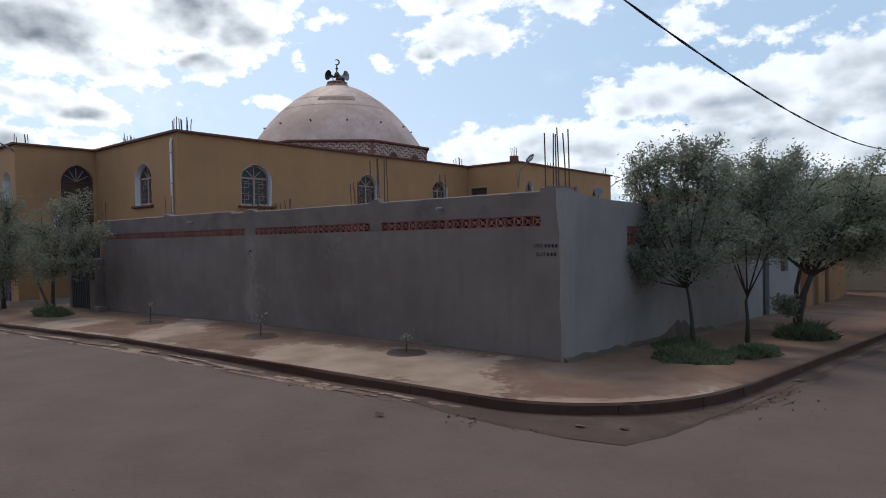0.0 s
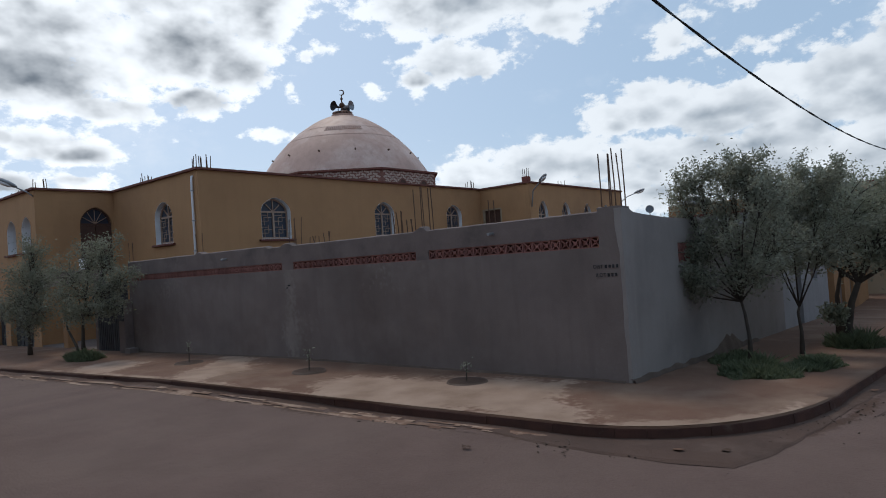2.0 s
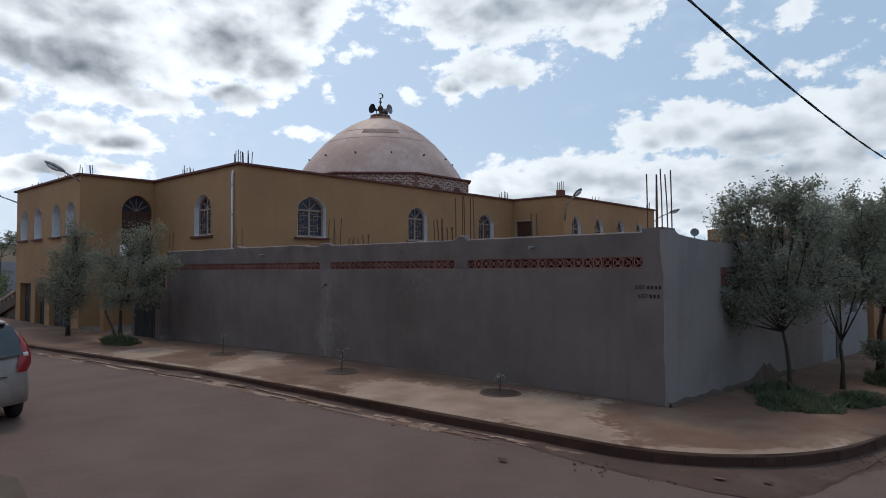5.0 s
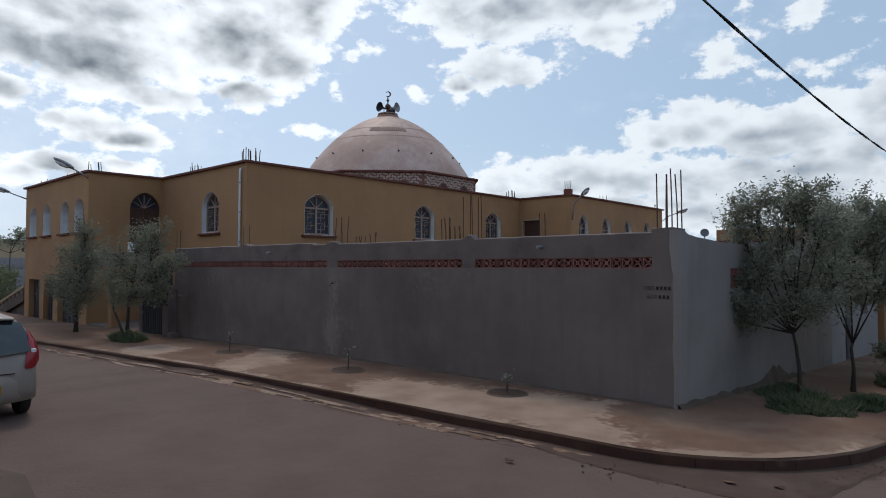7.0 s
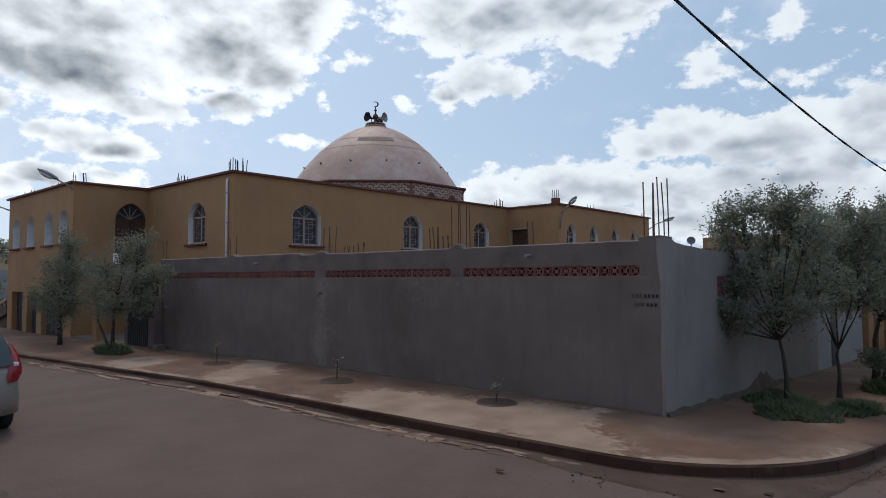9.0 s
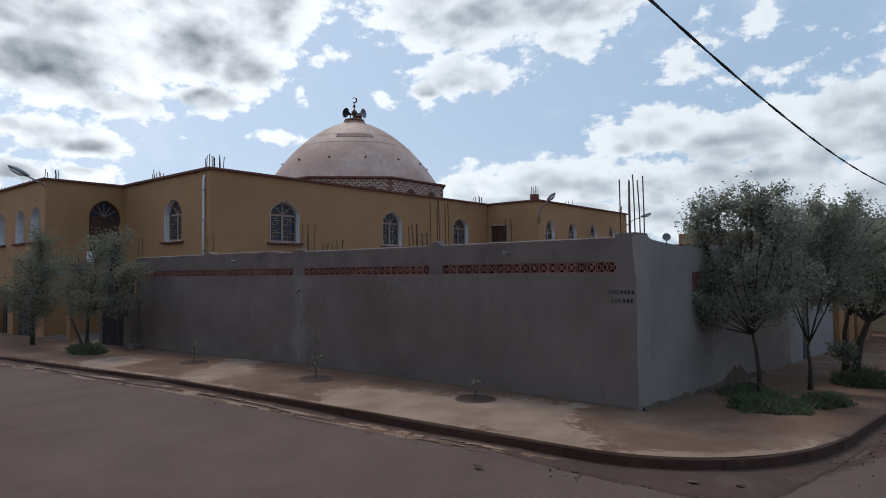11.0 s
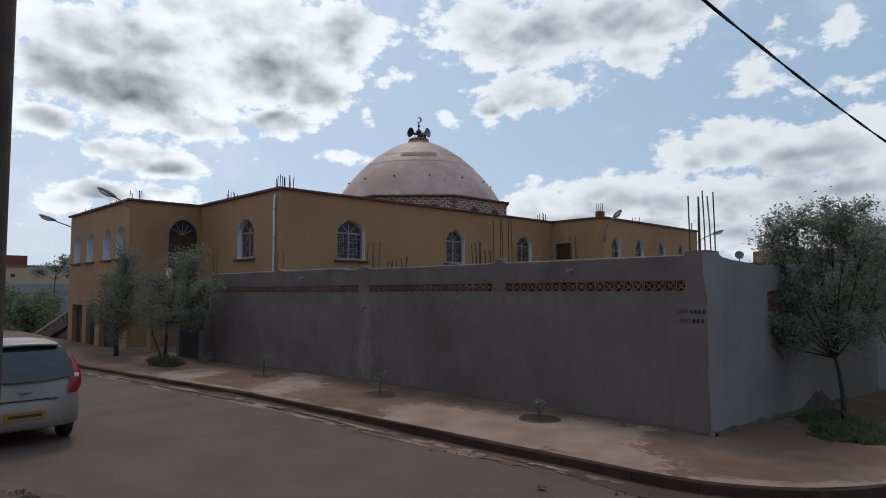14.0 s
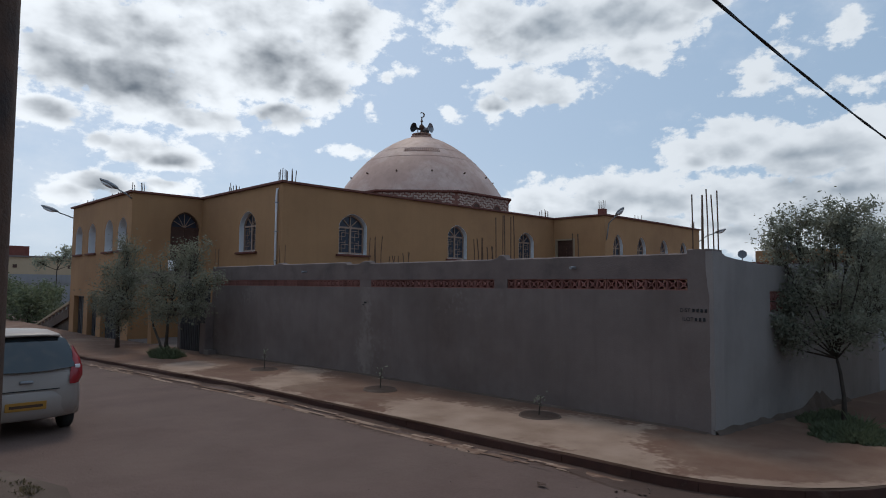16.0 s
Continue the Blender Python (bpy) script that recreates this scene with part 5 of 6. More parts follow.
weeds("weeds", "dark green weeds round the young trees", 1.4, 1.95, 0.62, 0.85, 0.22, 7000, 1, 0.09)
weeds("weeds", "dark green weeds round the young trees", 2.05, 3.2, 0.4, 0.9, 0.18, 4500, 2, 0.09)
weeds("weeds", "dark green weeds round the young trees", 0.6, 3.6, 0.4, 1.0, 0.16, 3000, 3, 0.08)
weeds("weeds", "green weeds at the foot of the tree", 2.2, 6.9, 0.6, 0.7, 0.33, 4000, 4, 0.1)
weeds("weeds", "green weeds at the foot of the tree", -17.2, -1.6, 0.85, 0.45, 0.3, 4500, 5, 0.12)
weeds("verge_weeds", "dry weeds on the earth verge", -5.0, -8.4, 0.6, 0.2, 0.07, 420, 6, 0.05, DRYWEED)
weeds("verge_weeds", "dry weeds on the earth verge", -4.1, -8.15, 0.4, 0.15, 0.06, 200, 7, 0.05, DRYWEED)
# a clump of stiff shoots on the forked trunk
rng = random.Random(5)
me = leaf_cloud([((1.92, 6.75, gz(1.9, 6.8) + 0.62), 0.07), ((1.8, 6.7, gz(1.9, 6.8) + 0.72), 0.1), ((1.98, 6.72, gz(1.9, 6.8) + 0.75), 0.08)], 1300, 0.09, rng, -0.5)
me.materials.append(OLIVE_DARK)
tagged(new("shoot_clump", me), "dark leafy shoots sprouting from the trunk", "foliage", kind="stuff")


def sapling(x, y, h, seed):
    """A planting pit cut into the pavement with a tiny young tree."""
    rng = random.Random(seed)
    z = gz(x, y)
    p = thing("planting_pit", "round earth pit in the pavement with a bare seedling", "planting pit", "planting pits", at=(x, y, z + 0.018))
    bm = bmesh.new()
    pts = [(0.36 * (1 + 0.06 * math.sin(3 * a + seed)) * math.cos(a), 0.33 * math.sin(a)) for a in (2 * math.pi * k / 24 for k in range(24))]
    outer = [bm.verts.new((u * 1.07, v * 1.07, -0.02)) for u, v in pts]
    rim = [bm.verts.new((u, v, 0.022)) for u, v in pts]
    inn = [bm.verts.new((u * 0.93, v * 0.93, 0.012)) for u, v in pts]
    for a, b in ((outer, rim), (rim, inn)):
        for k in range(24):
            bm.faces.new((a[k], a[(k + 1) % 24], b[(k + 1) % 24], b[k]))
    part("pit_rim", bm, DIRT, p, smooth=True)
    bm = bmesh.new()
    bm.faces.new([bm.verts.new((u * 0.95, v * 0.95, 0.0135)) for u, v in pts])
    part("pit_soil", bm, PITSOIL, p)
    bm = bmesh.new()
    tube(bm, ((0, 0, 0), (0.01, 0.01, h * 0.6), (0.03, 0.0, h)), [0.014, 0.01, 0.005], 6)
    tube(bm, ((0.005, 0, h * 0.6), (-0.06, 0.03, h * 0.85)), [0.008, 0.004], 5)
    part("stem", bm, BARK, p)
    me = leaf_cloud([((0.03, 0, h), 0.05), ((-0.06, 0.03, h * 0.85), 0.04), ((0, 0, h * 0.7), 0.04)], 34, 0.06, rng)
    me.materials.append(OLIVE)
    c = new("leaves", me)
    c.parent = p


PITSOIL = material("damp_soil", (0.075, 0.046, 0.034), (0.05, 0.032, 0.025), 0.95, 5.0, 60, 0.6)
for i, (x, y, h) in enumerate(((-2.63, -0.92, 0.34), (-6.62, -1.18, 0.45), (-11.43, -1.25, 0.5))):
    sapling(x, y, h, i)

# ---- gate, meter pillar, odds and ends at the end of the street wall ----
gate = thing("metal_gate", "dark grey closed metal gate", "gate")
for x0, x1 in ((-18.95, -17.75), (-20.2, -19.0)):
    lf = part("gate_leaf", boxes(((x0, 0.05, -0.28), (x1, 0.1, 2.15)), bevel=0.01), DARKMETAL, gate)
    part("gate_rib", boxes(*(((x0 + 0.15 * k, 0.03, -0.2), (x0 + 0.15 * k + 0.04, 0.05, 2.1)) for k in range(1, 8))), DARKMETAL, lf)
pillar = thing("meter_pillar", "grey cement pillar with a dark meter box", "pillar", at=(-17.45, -0.15, gz(-17.4, 0)))
part("pillar_body", boxes(((-0.22, -0.15, -0.1), (0.22, 0.15, 1.75)), bevel=0.015), CEMENT_TOP, pillar)
part("meter_box", boxes(((-0.18, -0.19, 1.05), (0.2, -0.14, 1.6)), bevel=0.01), DARKMETAL, pillar)
tagged(part("concrete_block", boxes(((-17.2, -0.35, gz(-17, 0) - 0.02), (-16.85, -0.05, gz(-17, 0) + 0.16)), bevel=0.015), CEMENT), "broken concrete block lying by the wall", "block")
porch = thing("porch_wall", "ochre porch pillars before a shaded entrance", "porch", at=(0, 0, 0))
part("porch_beam", boxes(((XL, 0.27, 2.2), (-20.4, 0.52, 2.75))), CEMENT_TOP, porch)
for x in (-20.75, -23.9):
    part("porch_pillar", boxes(((x - 0.22, 0.27, -0.8), (x + 0.22, 0.62, 2.2)), bevel=0.015), CEMENT if x > -22 else OCHRE, porch)
part("porch_step", boxes(((XL, 0.3, -0.8), (-20.4, 3.5, -0.3))), CEMENT, porch)
part("porch_sign", boxes(((-21.2, -0.1, 2.75), (-20.6, -0.04, 3.15)), bevel=0.01), WHITE, porch, "small pale board")

# ---- rusted pole beside the camera ----
pole = thing("utility_pole", "rust-brown steel utility pole", "pole", at=(1.0, -9.44, 0))
bm = bmesh.new()
lathe(bm, ((0.15, -0.3), (0.148, 2.0), (0.143, 5.0), (0.135, 8.5)), 20)
part("shaft", bm, RUST, pole, smooth=True)
bm = bmesh.new()
lathe(bm, ((0.2, -0.1), (0.2, 0.12), (0.15, 0.16)), 20)
part("collar", bm, CEMENT, pole)
# overhead cable of two twisted strands
cable = thing("overhead_cable", "black twisted overhead cable strung across the street", "cable")
CA, CB, SAG = Vector((1.0, -4.0, 5.76)), Vector((2.1, 14.0, 4.89)), 0.29
for ph in (0, math.pi):
    bm, pts = bmesh.new(), []
    for k in range(-152, 431):
        s = k / 260
        p = CA + (CB - CA) * s - Vector((0, 0, SAG * 4 * s * (1 - s)))
        a = k * 0.16 + ph
        pts.append(p + Vector((math.cos(a), 0, math.sin(a))) * 0.009)
    tube(bm, pts, 0.013, 5)
    part("strand", bm, BLACK, cable, smooth=True)
end = CA + (CB - CA) * (430 / 260) + Vector((0, 0, SAG * 4 * (430 / 260) * (170 / 260)))
far_pole = thing("utility_pole", "rust-brown steel utility pole", "pole", at=(end.x, end.y + 0.14, ground_z(end.x, end.y) + ROAD))
bm = bmesh.new()
lathe(bm, ((0.15, -0.2), (0.14, 3.0), (0.12, 7.0)), 16)
part("shaft", bm, RUST, far_pole, smooth=True)


# ---- parked hatchback ----
def hatchback(at, turn):
    car = thing("parked_car", "silver-grey small hatchback seen from behind", "car", at=at, turn=turn)
    # cross sections from tail (x=0) to nose (x=-3.5): x, half width, sill, belt, roof, half roof width
    secs = ((0.0, 0.66, 0.42, 0.86, 0.90, 0.60), (-0.06, 0.74, 0.32, 0.92, 0.97, 0.66), (-0.16, 0.775, 0.27, 0.95, 1.16, 0.66), (-0.36, 0.785, 0.24, 0.96, 1.45, 0.60), (-0.6, 0.79, 0.22, 0.96, 1.50, 0.585),
            (-1.3, 0.79, 0.2, 0.93, 1.52, 0.59), (-2.0, 0.79, 0.2, 0.91, 1.46, 0.58), (-2.6, 0.785, 0.2, 0.92, 1.04, 0.66), (-3.1, 0.76, 0.22, 0.86, 0.93, 0.66), (-3.4, 0.68, 0.3, 0.72, 0.76, 0.58), (-3.5, 0.58, 0.4, 0.6, 0.62, 0.5))
    bm = bmesh.new()
    rings = []
    for x, w, s, b, r, rw in secs:
        half = [(w * 0.9, s), (w, s + 0.1), (w * 1.0, (s + b) / 2), (w * 0.985, b), ((w * 0.35 + rw * 0.65), b + (r - b) * 0.7), (rw * 0.9, r - 0.03 * (r - b)), (rw * 0.5, r + 0.01), (0, r + 0.02)]
        full_ring = half + [(-u, z) for u, z in half[-2::-1]]
        rings.append([bm.verts.new((x, u, z)) for u, z in full_ring])
    n = len(rings[0])
    for a, b in zip(rings, rings[1:]):
        for k in range(n):
            bm.faces.new((a[k], a[(k + 1) % n], b[(k + 1) % n], b[k]))
    bm.faces.new(rings[0]), bm.faces.new(rings[-1][::-1])
    bmesh.ops.recalc_face_normals(bm, faces=bm.faces[:])
    part("body", bm, CARPAINT, car, smooth=True)
    # tailgate window: a curved pane standing proud of the hatch
    bm, rows = bmesh.new(), []
    for z, x, w in ((1.0, -0.03, 0.665), (1.1, -0.095, 0.665), (1.2, -0.165, 0.655), (1.3, -0.24, 0.63), (1.4, -0.32, 0.59), (1.435, -0.36, 0.54)):
        rows.append([bm.verts.new((x + 0.085 - 0.10 * u * u, w * u, z - (0.05 * (1 - u * u) if z < 1.05 else 0) + 0.015 * (1 - u * u))) for u in (-1, -0.8, -0.5, -0.2, 0.2, 0.5, 0.8, 1)])
    for a, b in zip(rows, rows[1:]):
        for k in range(7):
            bm.faces.new((a[k], a[k + 1], b[k + 1], b[k]))
    part("rear_window", bm, CARGLASS, car, smooth=True)
    for sgn in (1, -1):
        bm, rows = bmesh.new(), []
        for z, x, u0, u1 in ((0.75, 0.03, 0.57, 0.72), (0.86, 0.025, 0.565, 0.775), (0.99, -0.035, 0.6, 0.785), (1.14, -0.13, 0.64, 0.755), (1.3, -0.24, 0.645, 0.685)):
            rows.append([bm.verts.new((x - 0.16 * max(0, (f - 0.45)), sgn * (u0 + (u1 - u0) * f + 0.012), z)) for f in (0, 0.5, 1)] + [bm.verts.new((x - 0.2, sgn * (u1 + 0.012), z))])
        for a, b in zip(rows, rows[1:]):
            for k in range(3):
                bm.faces.new((a[k], a[k + 1], b[k + 1], b[k]))
        bmesh.ops.recalc_face_normals(bm, faces=bm.faces[:])
        lamp = part("tail_light", bm, REDLAMP, car, "red tail light with a clear band", smooth=True)
        part("clear_band", boxes(((-0.07, sgn * 0.67, 0.975), (-0.03, sgn * 0.74, 1.03)), bevel=0.008), WHITE, lamp)
    bm = bmesh.new()
    rows = []
    for z, x in ((0.26, -0.04), (0.3, 0.02), (0.42, 0.055), (0.56, 0.055), (0.66, 0.03), (0.7, -0.02)):
        rows.append([bm.verts.new((x - 0.26 * abs(u) ** 3.2, 0.795 * u, z)) for u in (-1, -0.92, -0.8, -0.6, -0.3, 0, 0.3, 0.6, 0.8, 0.92, 1)])
    for a, b in zip(rows, rows[1:]):
        for k in range(10):
            bm.faces.new((a[k], a[k + 1], b[k + 1], b[k]))
    part("bumper", bm, CARPAINT, car, smooth=True)
    bm, rows = bmesh.new(), []
    for dx, dz in ((-0.46, 1.5), (-0.3, 1.512), (-0.2, 1.495), (-0.19, 1.475), (-0.24, 1.462), (-0.4, 1.455)):
        rows.append([bm.verts.new((dx - 0.09 * u * u, 0.5 * u, dz - 0.025 * u * u)) for u in (-1, -0.85, -0.5, 0, 0.5, 0.85, 1)])
    for a, b in zip(rows, rows[1:] + rows[:1]):
        for k in range(6):
            bm.faces.new((a[k], a[k + 1], b[k + 1], b[k]))
    bm.faces.new([r[0] for r in rows]), bm.faces.new([r[-1] for r in rows[::-1]])
    bmesh.ops.recalc_face_normals(bm, faces=bm.faces[:])
    part("roof_spoiler", bm, CARPAINT, car, smooth=True)
    part("number_plate", boxes(((0.052, -0.27, 0.42), (0.066, 0.27, 0.54)), bevel=0.004), PLATE, car, "yellow plate with plain bars")
    part("plate_bar", boxes(((0.064, -0.22, 0.46), (0.069, 0.22, 0.5))), RUST, car)
    part("tailgate_handle", boxes(((0.0, -0.09, 0.8), (0.04, 0.09, 0.84)), bevel=0.01), GREY, car)
    part("bumper_groove", boxes(((0.0, -0.45, 0.69), (0.024, 0.45, 0.7))), BLACK, car)
    for x in (-0.62, -2.95):
        for sgn in (1, -1):
            m = Matrix.Translation((x, sgn * 0.69, 0.28)) @ Matrix.Rotation(math.pi / 2, 4, "X")
            w = tagged(new("wheel"), "")
            w.parent = car
            bm = bmesh.new()
            lathe(bm, ((0.17, -0.08), (0.255, -0.085), (0.28, -0.06), (0.28, 0.06), (0.255, 0.085), (0.17, 0.08)), 28, m)
            part("tyre", bm, RUBBER, w, smooth=True)
            bm = bmesh.new()
            lathe(bm, ((0.05, -0.07), (0.18, -0.06), (0.18, 0.06), (0.05, 0.07)), 20, m)
            part("rim", bm, GREY, w)
    car.scale.z = 1.05
    return car


hatchback((-7.36, -7.5, ground_z(-8, -7) + ROAD), 0)


# ---- houses down the side street, and the far end of the street ----
def house(name, label, lo, hi, mat, openings=(), parapet=0.35):
    """A plain flat-roofed house; openings are (y0, y1, z0, z1, material) in its street face."""
    h = thing(name, label, "house")
    x0, y0, z0 = lo
    x1, y1, z1 = hi
    ob = part("street_face", panel(rect(y0, y1, z0, z1), [rect(a, b, c, d) for a, b, c, d, _ in openings], 0.25), mat, h)
    ob.matrix_local = Matrix.Translation((x1, 0, 0)) @ TURN_Y
    part("wall", boxes(((x0, y0, z0), (x1 - 0.25, y0 + 0.25, z1)), ((x0, y1 - 0.25, z0), (x1 - 0.25, y1, z1)), ((x0, y0 + 0.25, z0), (x0 + 0.25, y1 - 0.25, z1))), mat, h)
    part("roof", boxes(((x0 + 0.25, y0 + 0.25, z1 - parapet - 0.15), (x1 - 0.25, y1 - 0.25, z1 - parapet))), CEMENT, h)
    part("roof_edge", boxes(((x0 - 0.05, y0 - 0.05, z1 + 0.002), (x1 + 0.06, y1 + 0.05, z1 + 0.07))), CORNICE, h)
    for a, b, c, d, mm in openings:
        part("door" if c < 0.5 else "window", boxes(((x1 - 0.2, a, c), (x1 - 0.12, b, d)), bevel=0.006), mm, h)
    return h


house("house", "pale rendered house with an ochre parapet", (-3.3, 11.0, -1.4), (-0.02, 19.0, 3.0), PALE, ((13.0, 13.9, -0.9, 1.2, DARKMETAL), (15.6, 16.8, 0.6, 1.7, DARKWOOD)))
tagged(part("parapet", boxes(((-3.2, 11.1, 3.072), (-0.1, 11.35, 3.42)), ((-0.35, 11.35, 3.072), (-0.1, 18.9, 3.42)), bevel=0.01), OCHRE), "ochre roof parapet", "parapet", kind="structure")
house("house", "ochre house with a dark doorway", (-3.0, 19.3, -1.8), (0.15, 30.0, 3.6), OCHRE, ((20.5, 21.9, -1.4, 1.0, CEMENT_TOP), (23.5, 24.7, -1.4, 0.9, DARKMETAL), (26.5, 27.8, 1.2, 2.4, DARKWOOD)))
house("house", "dark ochre house at the end of the side street", (-6.0, 33.0, -1.8), (12.0, 45.0, 5.0), BEIGE, ((36.0, 37.4, -1.4, 1.0, DARKMETAL),))
house("house", "pale house across the side street", (9.5, 6.0, -1.6), (18.0, 26.0, 4.2), BEIGE)
tank = thing("water_tank", "dark grey plastic water tank on the roof", "water tank", at=(-2.75, 12.4, 2.62))
bm = bmesh.new()
lathe(bm, ((0.62, 0.0), (0.66, 0.1), (0.66, 0.55), (0.62, 0.78), (0.48, 0.95), (0.2, 1.03), (0.2, 1.1), (0.16, 1.12)), 28)
part("tank_shell", bm, TANK, tank, smooth=True)
part("tank_stand", boxes(((-0.6, -0.6, -0.02), (0.6, 0.6, 0.0))), GREY, tank)
dish = thing("satellite_dish", "small grey satellite dish on a short mast behind the wall", "satellite dish", at=(-0.15, 1.62, 2.66))
bm = bmesh.new()
tube(bm, ((0, 0, -0.1), (0, 0, 0.15)), 0.009, 6)
part("mast", bm, IRON, dish)
bm = bmesh.new()
face = Vector((0.45, -0.85, 0.25)).normalized().to_track_quat("Z", "Y").to_matrix().to_4x4()
lathe(bm, ((0.005, 0.0), (0.03, 0.002), (0.055, 0.008), (0.07, 0.015), (0.074, 0.013), (0.06, 0.003), (0.03, -0.005), (0.005, -0.008)), 20, Matrix.Translation((0, 0, 0.16)) @ face)
part("reflector", bm, TANK, dish, smooth=True)
rebars("starter_bars", "starter bars on the house roof", [(-0.5 + random.uniform(-0.3, 0.3), 17.5 + random.uniform(-0.5, 0.5), 4.6 + random.uniform(-0.3, 0.3)) for _ in range(6)], 3.1, "roof starter bars")
rebars("starter_bars", "starter bars on the house roof", [(-1.6 + random.uniform(-0.3, 0.3), 12.0 + random.uniform(-0.2, 0.2), 4.2 + random.uniform(-0.3, 0.2)) for _ in range(4)], 3.1, "roof starter bars")

FARWALL = material("sandy_render", (0.5, 0.375, 0.25), (0.43, 0.32, 0.21), 0.9, 0.3, 40, 0.1)
far = thing("low_building", "long low beige building in the distance", "building", at=(0, 0, 0))
part("wall", boxes(((-100, -2, -1.5), (-88, 46, 5.4))), FARWALL, far)
part("roof", boxes(((-100.2, -2.2, 5.402), (-87.8, 46.2, 5.6))), CEMENT, far)
for y in range(7, 44, 6):
    part("window", boxes(((-87.99, y, 4.1), (-87.95, y + 0.45, 4.5))), DARKWOOD, far)
tagged(part("brick_block", boxes(((-104, 8.5, -1.5), (-100.5, 11.2, 7.4))), REDBRICK), "unplastered red brick block behind the low building", "building")
tagged(part("garden_wall", boxes(((-71, -6, -1.5), (-70.7, 40, 2.2)), ((-71.1, -6, 2.202), (-70.6, 40, 3.1))), PALE), "long grey-brown garden wall", "wall", kind="structure")
bm = bmesh.new()
rows = []
for k in range(60):
    a = radians(20 + 120 * k / 59)
    h = 34 + 10 * noise.noise((k * 0.13, 0, 4))
    rows.append([bm.verts.new((-1500 * math.sin(a), 1500 * math.cos(a), -30)), bm.verts.new((-1560 * math.sin(a), 1560 * math.cos(a), h))])
for a, b in zip(rows, rows[1:]):
    bm.faces.new((a[0], b[0], b[1], a[1]))
tagged(part("backdrop", bm, OLIVE_DARK), "low wooded hills on the horizon", "hills", kind="structure")
for i, (x, y, s) in enumerate(((-50, 1.2, 0.8), (-53.5, 0.2, 1.0), (-56, 3.0, 0.9), (-61, 4.6, 0.9), (-58, 0.5, 1.2))):
    tree("garden_bush", "dark leafy garden bush beyond the stairs", (x, y, -0.7), ((0, 0, -0.2), (0, 0, 0.5 * s), (0.05, 0, 1.0 * s)),
         (((-0.9 * s, 0, 1.3 * s), (1.3, 1.3, 1.0)), ((0.9 * s, 0, 1.2 * s), (1.3, 1.3, 1.0)), ((0, 0.3, 2.3 * s), (1.2, 1.2, 0.8))), 40 + i, 2600, 0.24, GRASS, 0.1, 0.35)
tree("garden_tree", "thin young tree with a sparse crown", (-66, 6.6, -0.7), ((0, 0, -0.2), (0, 0, 2.2), (0.05, 0, 4.2)),
     (((-0.6, -1.3, 4.9), (0.6, 0.7, 0.5)), ((0, 0.2, 5.4), (0.6, 0.8, 0.5)), ((0.5, 1.5, 5.0), (0.6, 0.6, 0.5)), ((0.3, 0.8, 6.1), (0.5, 0.6, 0.4))), 51, 1300, 0.24, OLIVE_DARK, 0.07, 0.25)
steps = thing("stair_rail", "sloping concrete stair with a balustrade", "stairs", at=(0, 0, 0))
bm = bmesh.new()
for k in range(10):
    box(bm, (-37.0 - 0.72 * (k + 1), 0.62, -0.9), (-37.0 - 0.72 * k, 2.2, 0.55 - 0.15 * k))
part("flight", bm, DIRT, steps)
for name, drop, tall, mat in (("balustrade", 0.75, 0.5, DIRT), ("handrail", 0.0, 0.14, BEIGE)):
    bm = bmesh.new()
    vs = [bm.verts.new((x, y, z - drop)) for y in (0.45, 0.6) for x, z in ((-36.9, 1.05), (-44.4, -0.58), (-44.4, -0.58 + tall), (-36.9, 1.05 + tall))]
    for f in ((0, 1, 2, 3), (7, 6, 5, 4), (0, 4, 5, 1), (1, 5, 6, 2), (2, 6, 7, 3), (3, 7, 4, 0)):
        bm.faces.new([vs[i] for i in f])
    bmesh.ops.recalc_face_normals(bm, faces=bm.faces[:])
    part(name, bm, mat, steps)
for k in range(9):
    x = -37.3 - 0.8 * k
    z = 1.05 - 1.63 * (-36.9 - x) / 7.5
    part("baluster", boxes(((x - 0.07, 0.47, z - 0.3), (x + 0.07, 0.58, z + 0.02))), CEMENT, steps)


# ---- gravel and litter ----
def scatter(name, label, spots, size, mat, seed, flat=0.5):
    """Small stones lying about, as one mesh."""
    rng = random.Random(seed)
    bm = bmesh.new()
    for x, y, z in spots:
        s = size * rng.uniform(0.4, 1.3)
        m = Matrix.Translation((x, y, z + s * flat * 0.3)) @ Euler((rng.uniform(-0.4, 0.4), rng.uniform(-0.4, 0.4), rng.uniform(0, 6))).to_matrix().to_4x4() @ Matrix.Diagonal((s, s * rng.uniform(0.5, 1), s * flat, 1))
        bmesh.ops.create_icosphere(bm, subdivisions=1, radius=1.0, matrix=m)
    return tagged(part(name, bm, mat), label, "gravel", kind="stuff")


rng = random.Random(77)
spots = []
for _ in range(420):
    x = rng.uniform(-16, 1.0)
    y = -2.55 + 0.046 * x - 0.05 - abs(rng.gauss(0, 0.22))
    spots.append((x, y, ground_z(x, y) + ROAD))
for _ in range(220):
    a = rng.uniform(0, math.pi / 2)
    r = 1.03 + abs(rng.gauss(0, 0.1))
    x, y = 2.78 * r * math.sin(a), 0.85 - 3.4 * r * math.cos(a)
    spots.append((x, y, ground_z(x, y) + ROAD + 0.01))
scatter("gutter_gravel", "loose grit and pebbles along the kerb", spots, 0.018, DIRT, 1)
spots = [(rng.uniform(-9, 7), rng.uniform(-7.5, -2.9), 0) for _ in range(120)]
scatter("road_gravel", "brown grit scattered on the road", [(x, y, ground_z(x, y) + ROAD + 0.004) for x, y, _ in spots], 0.009, DIRT, 2)
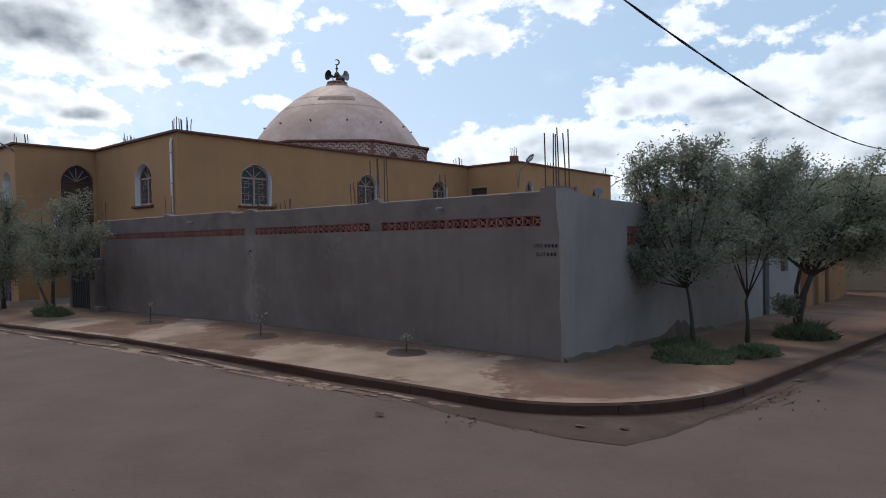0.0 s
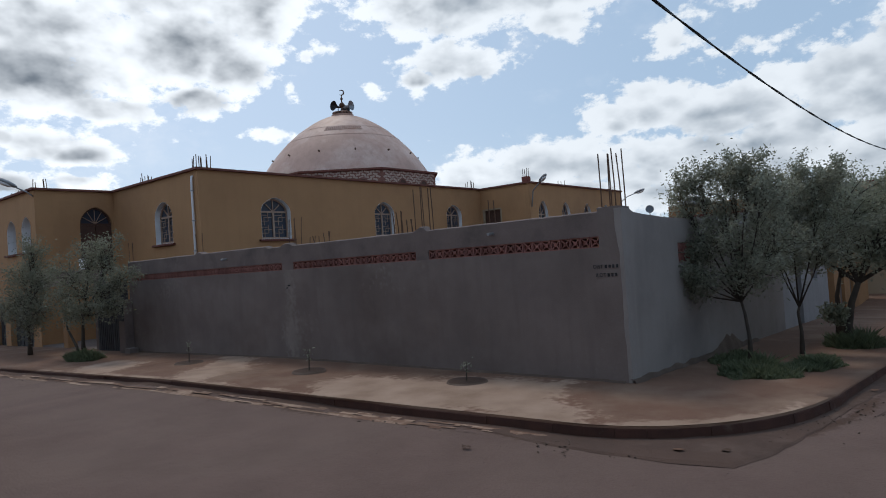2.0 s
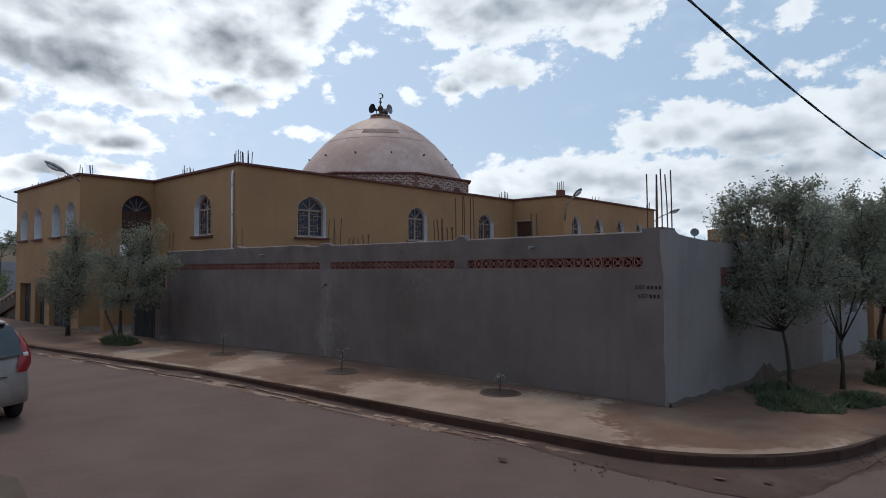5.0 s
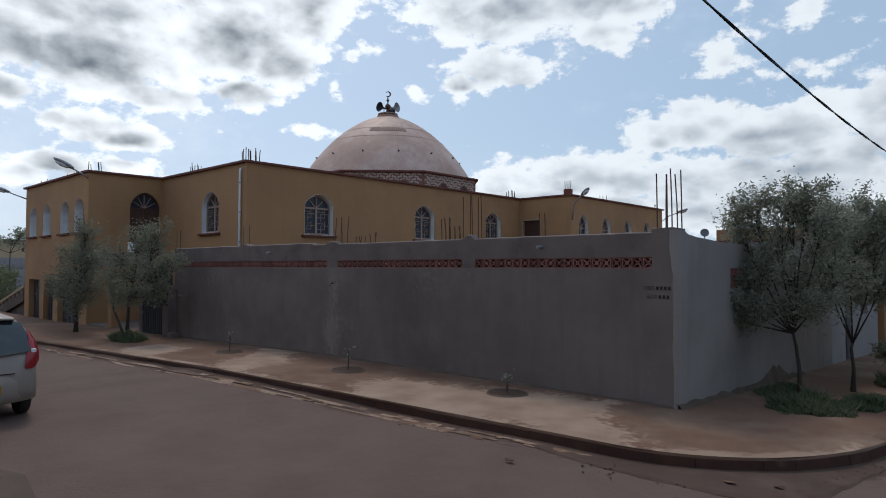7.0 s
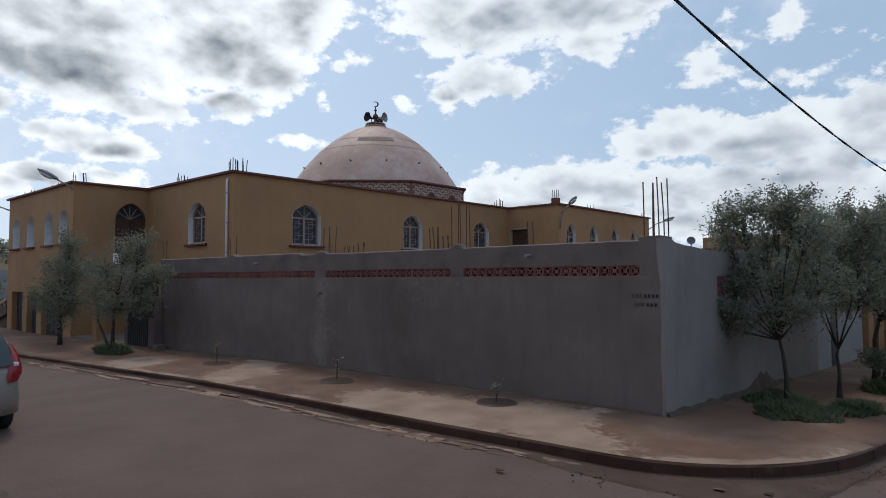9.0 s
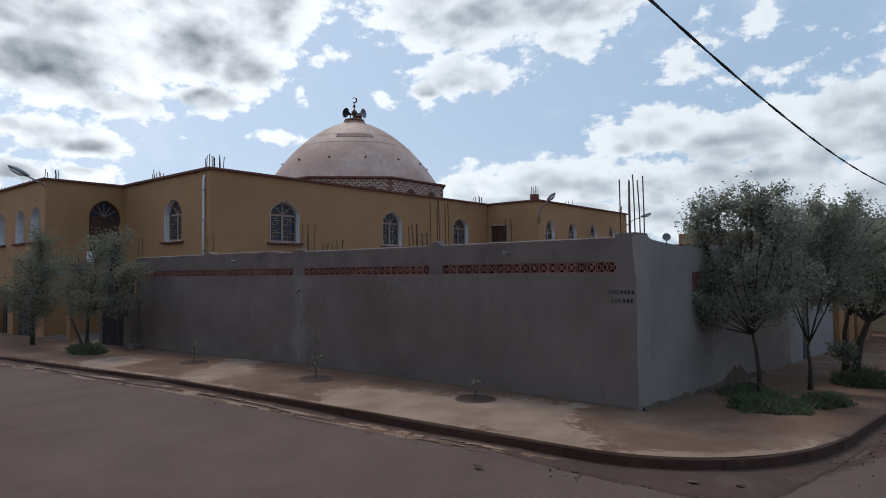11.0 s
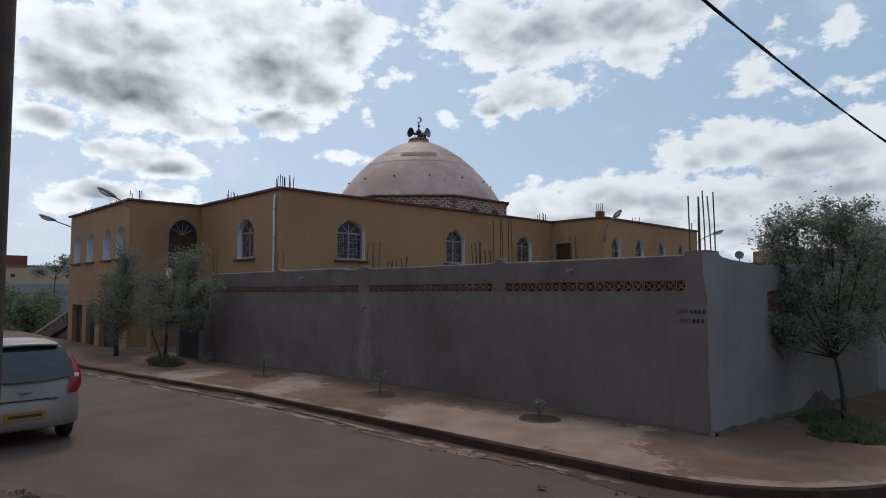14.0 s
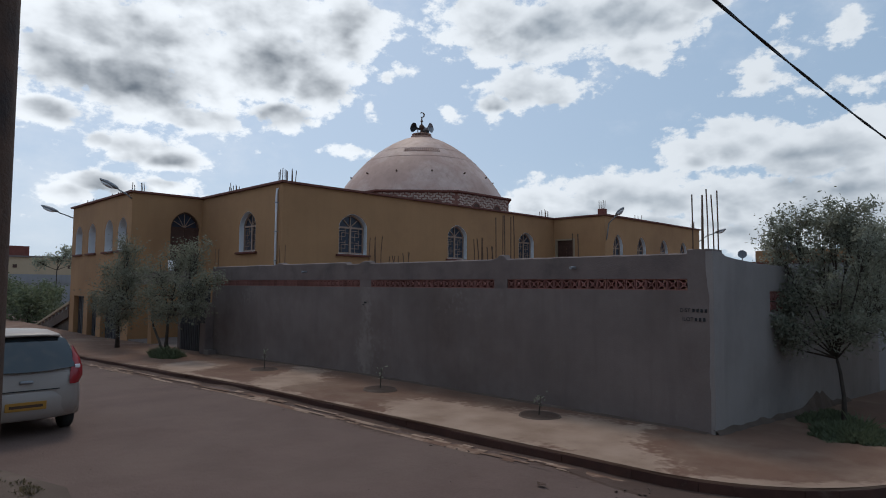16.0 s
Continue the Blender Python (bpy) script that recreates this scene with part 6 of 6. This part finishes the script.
for i, (x, y) in enumerate(((1.62, -2.62), (2.05, -2.42), (3.05, 1.6), (-0.6, -3.6))):
    bm = bmesh.new()
    vs = [bm.verts.new((0.07 * math.cos(a) * random.uniform(0.6, 1.2), 0.045 * math.sin(a) * random.uniform(0.6, 1.2), random.uniform(0.004, 0.022))) for a in (2 * math.pi * k / 9 for k in range(9))]
    f = bm.faces.new(vs)
    e = bmesh.ops.extrude_face_region(bm, geom=[f])
    bmesh.ops.translate(bm, verts=[g for g in e["geom"] if isinstance(g, bmesh.types.BMVert)], vec=(0, 0, 0.004))
    bmesh.ops.recalc_face_normals(bm, faces=bm.faces[:])
    ob = tagged(part("litter", bm, SLAB if i % 2 == 0 else RUST), "flat scrap of brown card by the kerb" if i % 2 == 0 else "dark scrap of rubbish on the road", "litter", "street litter")
    ob.location = (x, y, ground_z(x, y) + ROAD + 0.03)
# loose dark soil heaped along the foot of the side wall
bm = bmesh.new()
rows = []
for k in range(60):
    y = -0.05 + 0.13 * k
    w = 0.10 + 0.13 * abs(noise.noise((y * 1.7, 0, 3))) + 0.03 * noise.noise((y * 6, 1, 3))
    h = 0.05 + 0.05 * noise.noise((y * 2.3, 5, 1)) + 0.32 * math.exp(-((y - 5.3) / 0.7) ** 2) * (1 + 0.4 * noise.noise((y * 4, 1, 1)))
    z = ground_z(0.1, y)
    rows.append([bm.verts.new((-0.02, y, z + h + 0.02)), bm.verts.new((w * 0.5, y, z + h * 0.7 + 0.012)), bm.verts.new((w, y, z - 0.02))])
for a, b in zip(rows, rows[1:]):
    for k in range(2):
        bm.faces.new((a[k], a[k + 1], b[k + 1], b[k]))
tagged(part("soil_heap", bm, DIRT, smooth=True), "dark loose soil along the foot of the side wall", "soil", kind="stuff")
# broken render and dust at the foot of the street wall
bm = bmesh.new()
rows = []
for k in range(110):
    x = -17.0 + 0.155 * k
    w = 0.06 + 0.1 * abs(noise.noise((x * 1.1, 0, 6)))
    z = ground_z(x, 0)
    rows.append([bm.verts.new((x, 0.01, z + 0.035 + 0.02 * noise.noise((x * 3, 2, 2)))), bm.verts.new((x, -w, z - 0.004))])
for a, b in zip(rows, rows[1:]):
    bm.faces.new((a[0], a[1], b[1], b[0]))
bmesh.ops.recalc_face_normals(bm, faces=bm.faces[:])
tagged(part("dust_fillet", bm, DIRT, smooth=True), "brown dust gathered at the foot of the street wall", "dust", kind="stuff")
